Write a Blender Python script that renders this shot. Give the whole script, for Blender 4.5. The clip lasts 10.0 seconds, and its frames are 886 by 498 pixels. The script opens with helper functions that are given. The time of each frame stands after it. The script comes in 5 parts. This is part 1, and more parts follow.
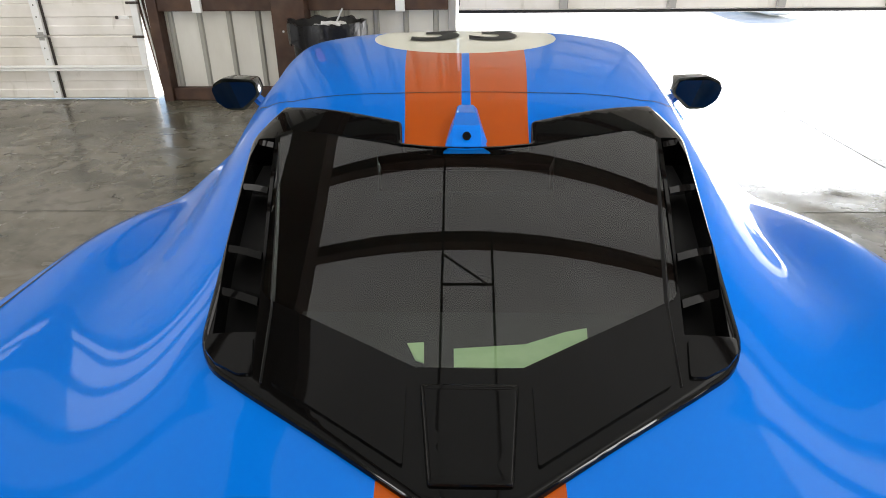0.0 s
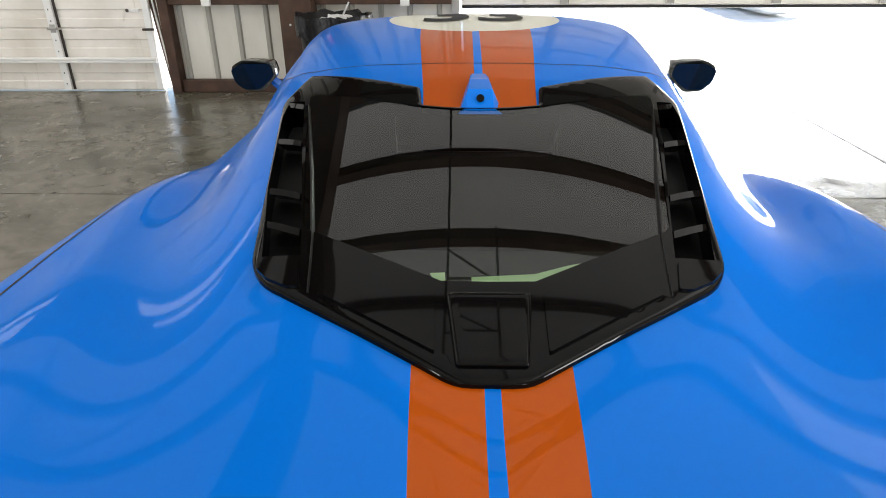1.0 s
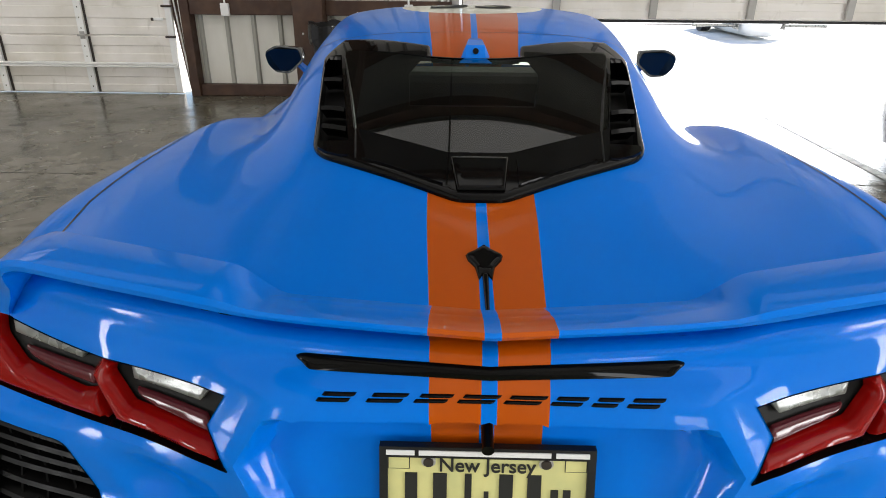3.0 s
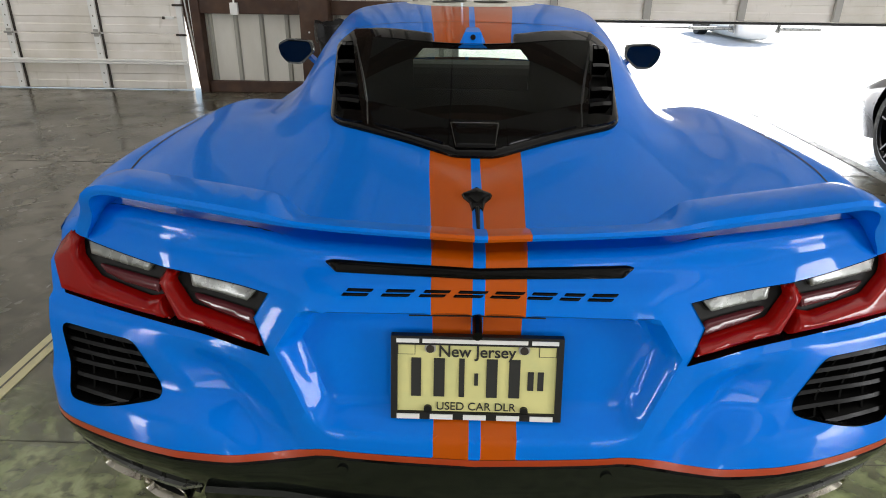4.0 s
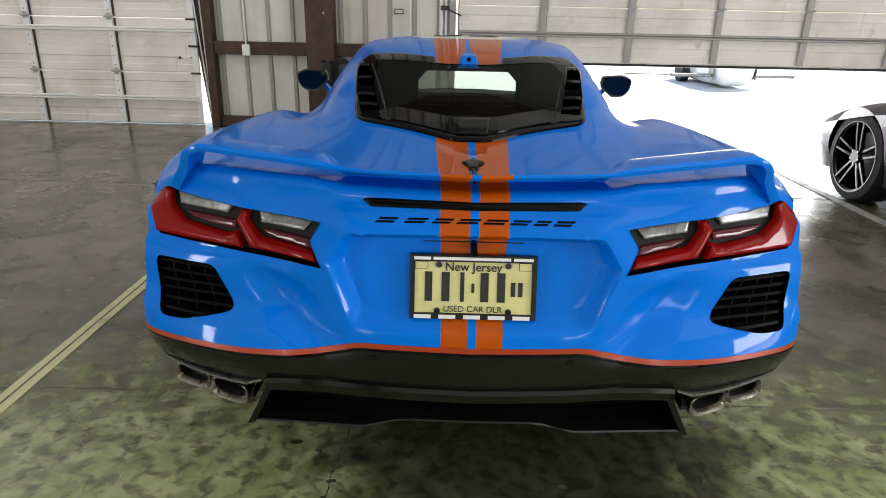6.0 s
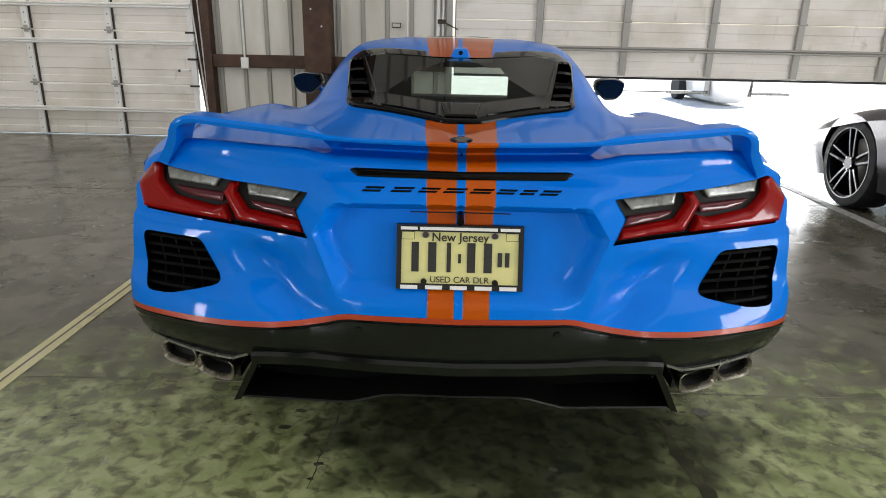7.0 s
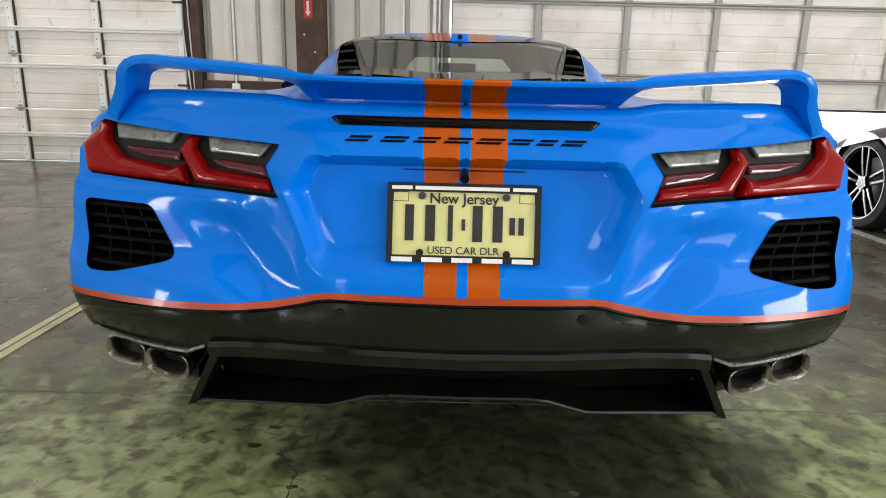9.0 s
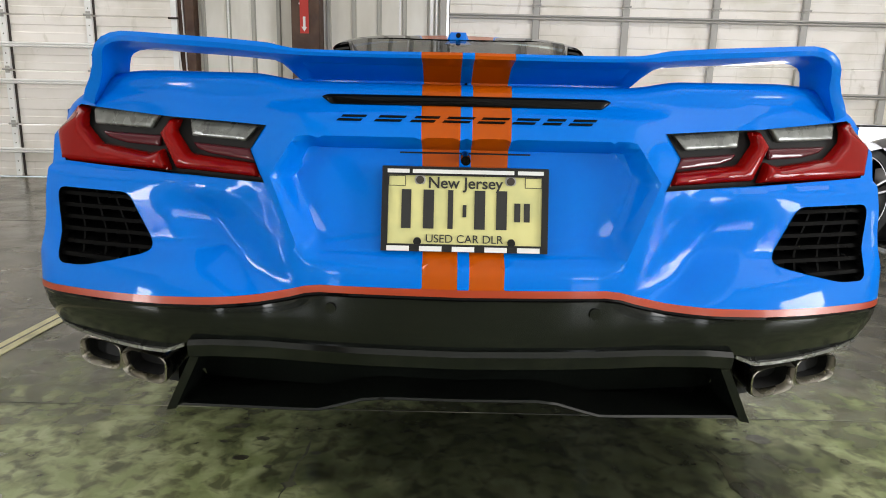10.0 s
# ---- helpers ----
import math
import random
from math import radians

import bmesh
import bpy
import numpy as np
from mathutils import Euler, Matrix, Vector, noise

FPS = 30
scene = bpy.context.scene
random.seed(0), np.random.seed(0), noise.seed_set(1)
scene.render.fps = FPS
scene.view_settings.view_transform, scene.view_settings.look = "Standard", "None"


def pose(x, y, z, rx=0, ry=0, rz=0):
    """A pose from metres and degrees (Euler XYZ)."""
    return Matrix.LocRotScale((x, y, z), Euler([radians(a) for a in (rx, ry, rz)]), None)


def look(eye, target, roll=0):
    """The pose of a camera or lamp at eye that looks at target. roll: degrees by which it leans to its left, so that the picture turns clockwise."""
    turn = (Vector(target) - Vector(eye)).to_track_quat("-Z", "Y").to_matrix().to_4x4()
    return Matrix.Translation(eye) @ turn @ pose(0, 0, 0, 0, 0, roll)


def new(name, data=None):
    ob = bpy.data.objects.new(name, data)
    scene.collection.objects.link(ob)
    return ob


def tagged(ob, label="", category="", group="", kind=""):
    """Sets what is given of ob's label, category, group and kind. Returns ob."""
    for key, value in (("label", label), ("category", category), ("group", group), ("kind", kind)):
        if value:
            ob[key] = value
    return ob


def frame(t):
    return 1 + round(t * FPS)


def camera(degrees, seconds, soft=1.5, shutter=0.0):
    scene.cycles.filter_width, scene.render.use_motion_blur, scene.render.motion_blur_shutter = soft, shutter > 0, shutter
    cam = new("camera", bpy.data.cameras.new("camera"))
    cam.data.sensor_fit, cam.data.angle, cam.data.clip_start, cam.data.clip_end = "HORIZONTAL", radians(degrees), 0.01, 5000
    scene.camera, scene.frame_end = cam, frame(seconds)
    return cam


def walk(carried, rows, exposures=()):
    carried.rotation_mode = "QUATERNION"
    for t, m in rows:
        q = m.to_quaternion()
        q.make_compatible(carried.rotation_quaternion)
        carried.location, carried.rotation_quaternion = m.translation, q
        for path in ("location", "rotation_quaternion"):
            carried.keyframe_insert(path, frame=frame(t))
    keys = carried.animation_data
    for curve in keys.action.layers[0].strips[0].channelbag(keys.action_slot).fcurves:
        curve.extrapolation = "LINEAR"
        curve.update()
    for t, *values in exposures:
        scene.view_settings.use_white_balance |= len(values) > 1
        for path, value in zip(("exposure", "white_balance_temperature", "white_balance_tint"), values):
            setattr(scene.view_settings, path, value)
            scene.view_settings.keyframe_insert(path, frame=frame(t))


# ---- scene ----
from mathutils.geometry import delaunay_2d_cdt

cam = camera(69.4, 10.0, soft=0.95)
PATH = [
    (0, (-0.012, 0.009, 1.557), (-0.067, 1.798, 0.665), -0.6),
    (0.5, (-0.032, -0.062, 1.531), (-0.083, 1.729, 0.642), -0.2),
    (1, (-0.046, -0.164, 1.516), (-0.097, 1.627, 0.626), -0.3),
    (1.5, (-0.038, -0.269, 1.488), (-0.086, 1.531, 0.615), 0.0),
    (2, (-0.017, -0.414, 1.466), (-0.064, 1.389, 0.602), 0.0),
    (3.3, (-0.054, -0.799, 1.419), (-0.098, 1.025, 0.602), 0.6),
    (3.5, (-0.052, -0.849, 1.423), (-0.1, 0.971, 0.597), 0.6),
    (4, (-0.04, -0.986, 1.396), (-0.083, 0.841, 0.585), 0.7),
    (4.5, (-0.025, -1.137, 1.381), (-0.066, 0.698, 0.587), 0.8),
    (5, (-0.043, -1.264, 1.376), (-0.08, 0.586, 0.617), 1.0),
    (5.5, (-0.066, -1.379, 1.361), (-0.095, 0.489, 0.647), 1.0),
    (6.8, (-0.026, -1.526, 1.242), (-0.045, 0.372, 0.613), 1.4),
    (7, (-0.022, -1.506, 1.212), (-0.046, 0.397, 0.597), 1.2),
    (7.5, (-0.024, -1.427, 1.148), (-0.042, 0.485, 0.561), 1.3),
    (8, (-0.027, -1.367, 1.082), (-0.044, 0.555, 0.531), 1.3),
    (8.5, (-0.027, -1.324, 1.026), (-0.04, 0.608, 0.509), 1.4),
    (9, (-0.033, -1.285, 0.97), (-0.043, 0.656, 0.488), 1.4),
    (9.5, (-0.035, -1.246, 0.915), (-0.04, 0.703, 0.464), 1.3),
    (10, (-0.037, -1.204, 0.886), (-0.039, 0.752, 0.469), 1.3),
]
walk(cam, [(t, look(eye, target, roll)) for t, eye, target, roll in PATH], exposures=[(0, 1.68), (2, 1.48), (3.5, 1.15), (4.5, 1.08), (5.5, 1.1), (7, 1.05), (7.5, 1.25), (8.5, 1.4), (10, 1.45)])

# ---- world and lights ----
world = bpy.data.worlds.new("sky")
scene.world = world
world.use_nodes = True
sky = world.node_tree.nodes.new("ShaderNodeTexSky")
sky.sky_type, sky.sun_disc = "NISHITA", False
sky.sun_elevation, sky.sun_rotation = radians(52), radians(40)
world.node_tree.links.new(sky.outputs[0], world.node_tree.nodes["Background"].inputs[0])
world.node_tree.nodes["Background"].inputs[1].default_value = 0.14
sun = new("sun", bpy.data.lights.new("sun", "SUN"))
sun.data.energy, sun.data.angle, sun.data.color = 5.0, radians(0.5), (1, 0.95, 0.88)
sun.matrix_world = look((0, 0, 0), (-0.40, -0.47, -0.79))


def opening_light(name, eye, target, wide, high, power, colour=(1, 1, 1)):
    lamp = new(name, bpy.data.lights.new(name, "AREA"))
    lamp.data.shape, lamp.data.size, lamp.data.size_y = "RECTANGLE", wide, high
    lamp.data.energy, lamp.data.color = power, colour
    lamp.matrix_world = look(eye, target)


BACK, FRONT, WEST, EAST, ROOF = -8.5, 6.70, -8.0, 9.0, 4.4
opening_light("daylight_front", (2.6, FRONT + 0.25, 0.5), (2.6, 0, 0.3), 5.0, 0.8, 60)
opening_light("daylight_back_west", (-3.9, BACK - 0.1, 1.25), (-3.2, 0, 1.0), 0.9, 2.0, 25)
opening_light("daylight_back_east", (4.2, BACK - 0.1, 1.25), (3.6, 0, 1.0), 1.5, 2.0, 40)
opening_light("daylight_west", (WEST - 0.1, -4.6, 1.3), (0, -2.0, 0.8), 0.65, 2.4, 75)
opening_light("daylight_east", (EAST + 0.1, -3.4, 1.3), (0, -1.5, 0.8), 2.2, 2.4, 190)

# ---- materials ----
def material(name, colour, rough=0.5, metal=0.0, coat=0.0, spec=0.5):
    m = bpy.data.materials.new(name)
    m.use_nodes = True
    b = m.node_tree.nodes["Principled BSDF"]
    b.inputs["Base Color"].default_value = (*colour, 1)
    b.inputs["Roughness"].default_value = rough
    b.inputs["Metallic"].default_value = metal
    b.inputs["Coat Weight"].default_value = coat
    b.inputs["Coat Roughness"].default_value = 0.03
    b.inputs["Coat IOR"].default_value = 1.34
    b.inputs["Specular IOR Level"].default_value = spec
    return m


def varied(m, other, scale, low=0.4, high=0.65, detail=6.0, distort=0.0, stretch=(1, 1, 1), share=1.0):
    """Blends towards another colour by noise, on top of what the colour is already."""
    t = m.node_tree
    b = t.nodes["Principled BSDF"]
    co = t.nodes.new("ShaderNodeTexCoord")
    mp = t.nodes.new("ShaderNodeMapping")
    mp.inputs["Scale"].default_value = stretch
    nz = t.nodes.new("ShaderNodeTexNoise")
    nz.inputs["Scale"].default_value, nz.inputs["Detail"].default_value, nz.inputs["Distortion"].default_value = scale, detail, distort
    rm = t.nodes.new("ShaderNodeMapRange")
    rm.inputs["From Min"].default_value, rm.inputs["From Max"].default_value, rm.inputs["To Max"].default_value = low, high, share
    mx = t.nodes.new("ShaderNodeMix")
    mx.data_type = "RGBA"
    sock = b.inputs["Base Color"]
    if sock.is_linked:
        t.links.new(sock.links[0].from_socket, mx.inputs["A"])
    else:
        mx.inputs["A"].default_value = sock.default_value
    mx.inputs["B"].default_value = (*other, 1)
    t.links.new(co.outputs["Object"], mp.inputs[0])
    t.links.new(mp.outputs[0], nz.inputs["Vector"])
    t.links.new(nz.outputs["Fac"], rm.inputs[0])
    t.links.new(rm.outputs[0], mx.inputs["Factor"])
    t.links.new(mx.outputs["Result"], sock)
    return m


def rough_varied(m, scale, low, high, bump=0.0, bump_scale=60.0):
    t = m.node_tree
    b = t.nodes["Principled BSDF"]
    co = t.nodes.new("ShaderNodeTexCoord")
    nz = t.nodes.new("ShaderNodeTexNoise")
    nz.inputs["Scale"].default_value, nz.inputs["Detail"].default_value = scale, 5
    rm = t.nodes.new("ShaderNodeMapRange")
    rm.inputs["From Min"].default_value, rm.inputs["From Max"].default_value = 0.3, 0.7
    rm.inputs["To Min"].default_value, rm.inputs["To Max"].default_value = low, high
    t.links.new(co.outputs["Object"], nz.inputs["Vector"])
    t.links.new(nz.outputs["Fac"], rm.inputs[0])
    t.links.new(rm.outputs[0], b.inputs["Roughness"])
    if bump:
        n2 = t.nodes.new("ShaderNodeTexNoise")
        n2.inputs["Scale"].default_value, n2.inputs["Detail"].default_value = bump_scale, 4
        bp = t.nodes.new("ShaderNodeBump")
        bp.inputs["Strength"].default_value, bp.inputs["Distance"].default_value = bump, 0.01
        t.links.new(co.outputs["Object"], n2.inputs["Vector"])
        t.links.new(n2.outputs["Fac"], bp.inputs["Height"])
        t.links.new(bp.outputs[0], b.inputs["Normal"])
    return m


def glassy(name, tint, rough=0.0, ior=1.36):
    """Tinted pane: a clear, coloured film under a glossy face."""
    m = bpy.data.materials.new(name)
    m.use_nodes = True
    t = m.node_tree
    t.nodes.remove(t.nodes["Principled BSDF"])
    clear, gloss, mix, lw, power, add = (t.nodes.new("ShaderNode" + n) for n in ("BsdfTransparent", "BsdfGlossy", "MixShader", "LayerWeight", "Math", "Math"))
    clear.inputs[0].default_value = (*tint, 1)
    gloss.inputs["Roughness"].default_value = rough
    head_on = ((ior - 1) / (ior + 1)) ** 2
    lw.inputs["Blend"].default_value = 0.5
    power.operation, add.operation = "POWER", "MULTIPLY_ADD"
    power.inputs[1].default_value = 5.0
    add.inputs[1].default_value, add.inputs[2].default_value = 1 - head_on, head_on
    t.links.new(lw.outputs["Facing"], power.inputs[0])
    t.links.new(power.outputs[0], add.inputs[0])
    t.links.new(add.outputs[0], mix.inputs[0])
    t.links.new(clear.outputs[0], mix.inputs[1])
    t.links.new(gloss.outputs[0], mix.inputs[2])
    t.links.new(mix.outputs[0], t.nodes["Material Output"].inputs[0])
    return m


blue = rough_varied(material("blue_paint", (0.0, 0.163, 0.70), 0.4, 0.0, 0.52, 0.02), 3, 0.35, 0.45)
blue.node_tree.nodes["Principled BSDF"].inputs["Coat Roughness"].default_value = 0.045
orange = rough_varied(material("orange_vinyl", (0.45, 0.076, 0.0), 0.45, 0.0, 0.55, 0.1), 4, 0.4, 0.5)
cream = material("cream_vinyl", (0.74, 0.74, 0.62), 0.35, 0.0, 0.5)
black_gloss = rough_varied(material("gloss_black", (0.003, 0.003, 0.003), 0.12, 0.0, 0.0, 0.12), 12, 0.02, 0.05)
black_trim = rough_varied(material("satin_black_plastic", (0.009, 0.009, 0.009), 0.4, 0.0, 0.0, 0.3), 30, 0.35, 0.5, 0.1, 300)
carbon = rough_varied(varied(material("dark_valance", (0.005, 0.006, 0.005), 0.2, 0.0, 0.0, 0.30), (0.008, 0.010, 0.008), 5, 0.4, 0.7), 8, 0.06, 0.14)
void_black = material("dark_inside", (0.004, 0.004, 0.004), 0.8)
red_lens = material("red_lens", (0.23, 0.003, 0.002), 0.15, 0.0, 0.3, 0.1)
red_dark = material("smoked_red_lens", (0.085, 0.012, 0.018), 0.15, 0.0, 0.3, 0.2)
silver_lens = rough_varied(varied(material("silver_reflector", (0.20, 0.21, 0.20), 0.25, 0.2, 0.3), (0.12, 0.125, 0.12), 30, 0.4, 0.7), 40, 0.2, 0.4, 0.05, 60)
red_trim = material("red_pinstripe", (0.36, 0.036, 0.005), 0.35, 0.0, 0.2)
chrome = rough_varied(material("polished_steel", (0.34, 0.32, 0.28), 0.2, 1.0), 20, 0.18, 0.36)
tint_glass = glassy("tinted_glass", (0.20, 0.22, 0.20))
hatch_tint = glassy("hatch_glass_tint", (0.62, 0.70, 0.63), ior=1.72)
clear_glass = glassy("clear_glass", (0.86, 0.90, 0.87))
mirror_face = material("mirror", (0.04, 0.042, 0.045), 0.02, 1.0)
rubber = rough_varied(material("tyre_rubber", (0.012, 0.012, 0.013), 0.7), 20, 0.6, 0.85)
alloy_dark = material("dark_alloy", (0.10, 0.10, 0.105), 0.22, 1.0)
plate_yellow = varied(material("pale_yellow_plate", (0.66, 0.62, 0.27), 0.35), (0.56, 0.55, 0.25), 14)
plate_dark = material("dark_plate_print", (0.015, 0.015, 0.015), 0.4)
white_print = material("white_print", (0.75, 0.75, 0.75), 0.4)
concrete = rough_varied(varied(varied(varied(varied(material("polished_concrete", (0.180, 0.164, 0.132), 0.3), (0.118, 0.110, 0.080), 0.6, 0.38, 0.60, 4, 0.4),
                        (0.076, 0.072, 0.052), 1.5, 0.45, 0.62, 7, 0.9), (0.040, 0.039, 0.026), 6.0, 0.48, 0.68, 6, 0.5, share=0.7), (0.21, 0.195, 0.155), 9.0, 0.56, 0.70, 9, 0.5, share=0.5), 3.0, 0.12, 0.34, 0.05, 40)
apron = varied(material("pale_concrete", (0.66, 0.65, 0.61), 0.8), (0.56, 0.55, 0.52), 1.5)
yellow_line = varied(varied(material("worn_yellow_line", (0.62, 0.56, 0.30), 0.5), (0.30, 0.27, 0.16), 9, 0.55, 0.75), (0.70, 0.65, 0.38), 2.0)
white_line = varied(material("worn_white_line", (0.5, 0.5, 0.48), 0.5), (0.2, 0.2, 0.19), 12, 0.5, 0.7)
door_white = rough_varied(varied(varied(material("cream_steel_door", (0.94, 0.90, 0.86), 0.5), (0.70, 0.66, 0.58), 1.6, 0.45, 0.75, 7), (0.46, 0.42, 0.34), 7, 0.62, 0.8, 9, 1.0, (1, 1, 0.35), 0.6), 5, 0.4, 0.65, 0.05, 30)
panel_white = rough_varied(varied(material("pale_wall_sheet", (0.84, 0.82, 0.76), 0.5), (0.62, 0.59, 0.51), 2.2, 0.4, 0.75, 7, 0.0, (1, 1, 0.3)), 5, 0.4, 0.6)
# shaded copy of the wall sheet for its ribs
rib_shade = rough_varied(material("shaded_sheet_rib", (0.40, 0.39, 0.35), 0.5), 6, 0.4, 0.6)
bag_plastic = rough_varied(material("black_bin_bag", (0.012, 0.012, 0.014), 0.3, 0.0, 0.0, 0.2), 12, 0.2, 0.45, 0.5, 30)
brown_steel = rough_varied(varied(material("brown_primer_steel", (0.055, 0.024, 0.014), 0.6), (0.09, 0.045, 0.025), 6), 9, 0.45, 0.7)
galvanised = rough_varied(material("galvanised_steel", (0.93, 0.93, 0.92), 0.3, 0.0), 30, 0.3, 0.5)
grey_steel = rough_varied(material("dull_grey_steel", (0.42, 0.41, 0.39), 0.4), 20, 0.35, 0.5)
vent_black = rough_varied(material("vent_black_plastic", (0.002, 0.002, 0.002), 0.3, 0.0, 0.0, 0.05), 20, 0.25, 0.4)
dark_steel = material("dark_steel", (0.05, 0.04, 0.035), 0.5, 0.3)
glow_sheet = varied(material("glowing_pale_roof_sheet", (0.60, 0.60, 0.57), 0.6), (0.48, 0.48, 0.44), 1.2)
# glow added to the unseen roof sheets as overhead fill
glow_sheet.node_tree.nodes["Principled BSDF"].inputs["Emission Color"].default_value = (1.0, 0.97, 0.94, 1)
glow_sheet.node_tree.nodes["Principled BSDF"].inputs["Emission Strength"].default_value = 0.21
# stronger glow for the fill strips added under the roof
roof_fill = varied(material("fill_glow_sheet", (0.55, 0.58, 0.52), 0.6), (0.45, 0.48, 0.42), 1.2)
roof_fill.node_tree.nodes["Principled BSDF"].inputs["Emission Color"].default_value = (1.0, 0.97, 0.94, 1)
roof_fill.node_tree.nodes["Principled BSDF"].inputs["Emission Strength"].default_value = 0.95
paper_green = varied(material("pale_green_card", (0.66, 0.82, 0.50), 0.6), (0.50, 0.68, 0.38), 12)
white_paint = material("white_paint", (0.75, 0.75, 0.75), 0.3, 0.0, 0.8)
reflection_dimmer = varied(material("dull_roof_sheet", (0.30, 0.30, 0.28), 0.6), (0.22, 0.22, 0.20), 1.2)
red_sign = material("red_sign", (0.50, 0.03, 0.02), 0.5)


# ---- the shape of the car: smooth curves through a few stations ----
def smooth(xs, ys):
    """A monotone cubic through the stations; works on arrays."""
    xs, ys = np.array(xs, float), np.array(ys, float)
    step = np.diff(xs)
    slope = np.diff(ys) / step
    m = np.zeros(len(xs))
    m[0], m[-1] = slope[0], slope[-1]
    for i in range(1, len(xs) - 1):
        if slope[i - 1] * slope[i] > 0:
            w1, w2 = 2 * step[i] + step[i - 1], step[i] + 2 * step[i - 1]
            m[i] = (w1 + w2) / (w1 / slope[i - 1] + w2 / slope[i])

    def curve(x):
        x = np.clip(np.asarray(x, float), xs[0], xs[-1])
        i = np.clip(np.searchsorted(xs, x, side="right") - 1, 0, len(xs) - 2)
        s = (x - xs[i]) / step[i]
        return (ys[i] * (1 + 2 * s) * (1 - s) ** 2 + m[i] * step[i] * s * (1 - s) ** 2
                + ys[i + 1] * s * s * (3 - 2 * s) + m[i + 1] * step[i] * s * s * (s - 1))
    return curve


STATIONS = [-0.05, 0.2, 0.4, 0.6, 0.8, 1.1, 1.38, 1.56, 1.86, 2.35, 2.7, 3.1, 3.4, 3.9, 4.3, 4.62]
SECTION_X = [
    [0] * 16,
    [.20, .20, .20, .15, .20, .25, .25, .25, .25, .25, .25, .25, .25, .25, .25, .25],
    [.35, .35, .33, .30, .398, .440, .482, .478, .505, .545, .545, .52, .45, .45, .42, .40],
    [.50, .50, .45, .42, .485, .535, .575, .59, .62, .66, .66, .66, .60, .60, .55, .50],
    [.62, .62, .60, .58, .60, .64, .68, .72, .78, .82, .80, .76, .70, .70, .66, .62],
    [.76, .76, .78, .78, .79, .80, .81, .83, .85, .87, .86, .84, .82, .80, .76, .72],
    [.86, .86, .89, .905, .905, .90, .90, .90, .91, .91, .91, .91, .91, .89, .86, .84],
    [.98, .98, .99, .99, .99, .985, .98, .975, .97, .96, .955, .965, .97, .955, .94, .93],
]
SECTION_Z = [
    [.928, .938, .946, .987, 1.015, 1.093, 1.160, 1.193, 1.231, 1.246, 1.160, .98, .83, .73, .62, .46],
    [.930, .939, .945, .986, 1.013, 1.085, 1.156, 1.187, 1.225, 1.240, 1.155, .975, .82, .725, .615, .46],
    [.932, .941, .942, .974, 1.000, 1.068, 1.122, 1.155, 1.191, 1.205, 1.108, .94, .80, .71, .60, .45],
    [.935, .944, .939, .950, .965, 1.0, 1.045, 1.062, 1.085, 1.085, 1.000, .86, .785, .70, .59, .44],
    [.938, .946, .942, .937, .932, .925, .915, .89, .855, .845, .835, .81, .79, .715, .60, .44],
    [.940, .948, .964, .974, .978, .969, .945, .908, .835, .82, .805, .82, .815, .735, .61, .43],
    [.870, .874, .932, .944, .940, .930, .905, .872, .795, .785, .78, .79, .785, .69, .57, .40],
    [.74, .73, .84, .86, .84, .81, .79, .775, .735, .725, .72, .71, .67, .58, .46, .32],
]
sect_x = [smooth(STATIONS, row) for row in SECTION_X]
sect_z = [smooth(STATIONS, row) for row in SECTION_Z]


def raw_top(x, y):
    """Height of the bodywork through its stations."""
    x, y = np.broadcast_arrays(np.abs(np.asarray(x, float)), np.asarray(y, float))
    xs = np.array([c(y) for c in sect_x])
    zs = np.array([c(y) for c in sect_z])
    step = np.diff(xs, axis=0)
    slope = np.diff(zs, axis=0) / step
    m = np.zeros_like(xs)
    m[-1] = slope[-1]
    for i in range(1, len(xs) - 1):
        a, b = slope[i - 1], slope[i]
        m[i] = np.where(a * b > 0, 2 * a * b / np.where(a + b == 0, 1, a + b), 0.0)
    out = zs[0].copy()
    for i in range(len(xs) - 1):
        s = np.clip((x - xs[i]) / step[i], 0, 1)
        v = (zs[i] * (1 + 2 * s) * (1 - s) ** 2 + m[i] * step[i] * s * (1 - s) ** 2
             + zs[i + 1] * s * s * (3 - 2 * s) + m[i + 1] * step[i] * s * s * (s - 1))
        out = np.where(x >= xs[i], v, out)
    return out


def ramp(a, b, v):
    s = np.clip((v - a) / (b - a), 0, 1)
    return s * s * (3 - 2 * s)


def faired():
    """The heights on a fine grid, evened out so that reflections run smoothly."""
    gx, gy = np.meshgrid(np.arange(-2, 112) * .01, -.42 + np.arange(0, 270) * .02, indexing="ij")
    out = np.zeros_like(gx)
    for dx, wx in ((-.06, 1), (-.03, 3), (0, 4), (.03, 3), (.06, 1)):
        for dy, wy in ((-.21, 1), (-.14, 3), (-.07, 5), (0, 6), (.07, 5), (.14, 3), (.21, 1)):
            out += raw_top(gx + dx, gy + dy) * (wx * wy / 288)
    return out


HEIGHTS = faired()


lip = smooth([0, .33, .6, .75, .80, .845, .889, .94], [.014, .05, .12, .185, .205, .225, .26, .34])


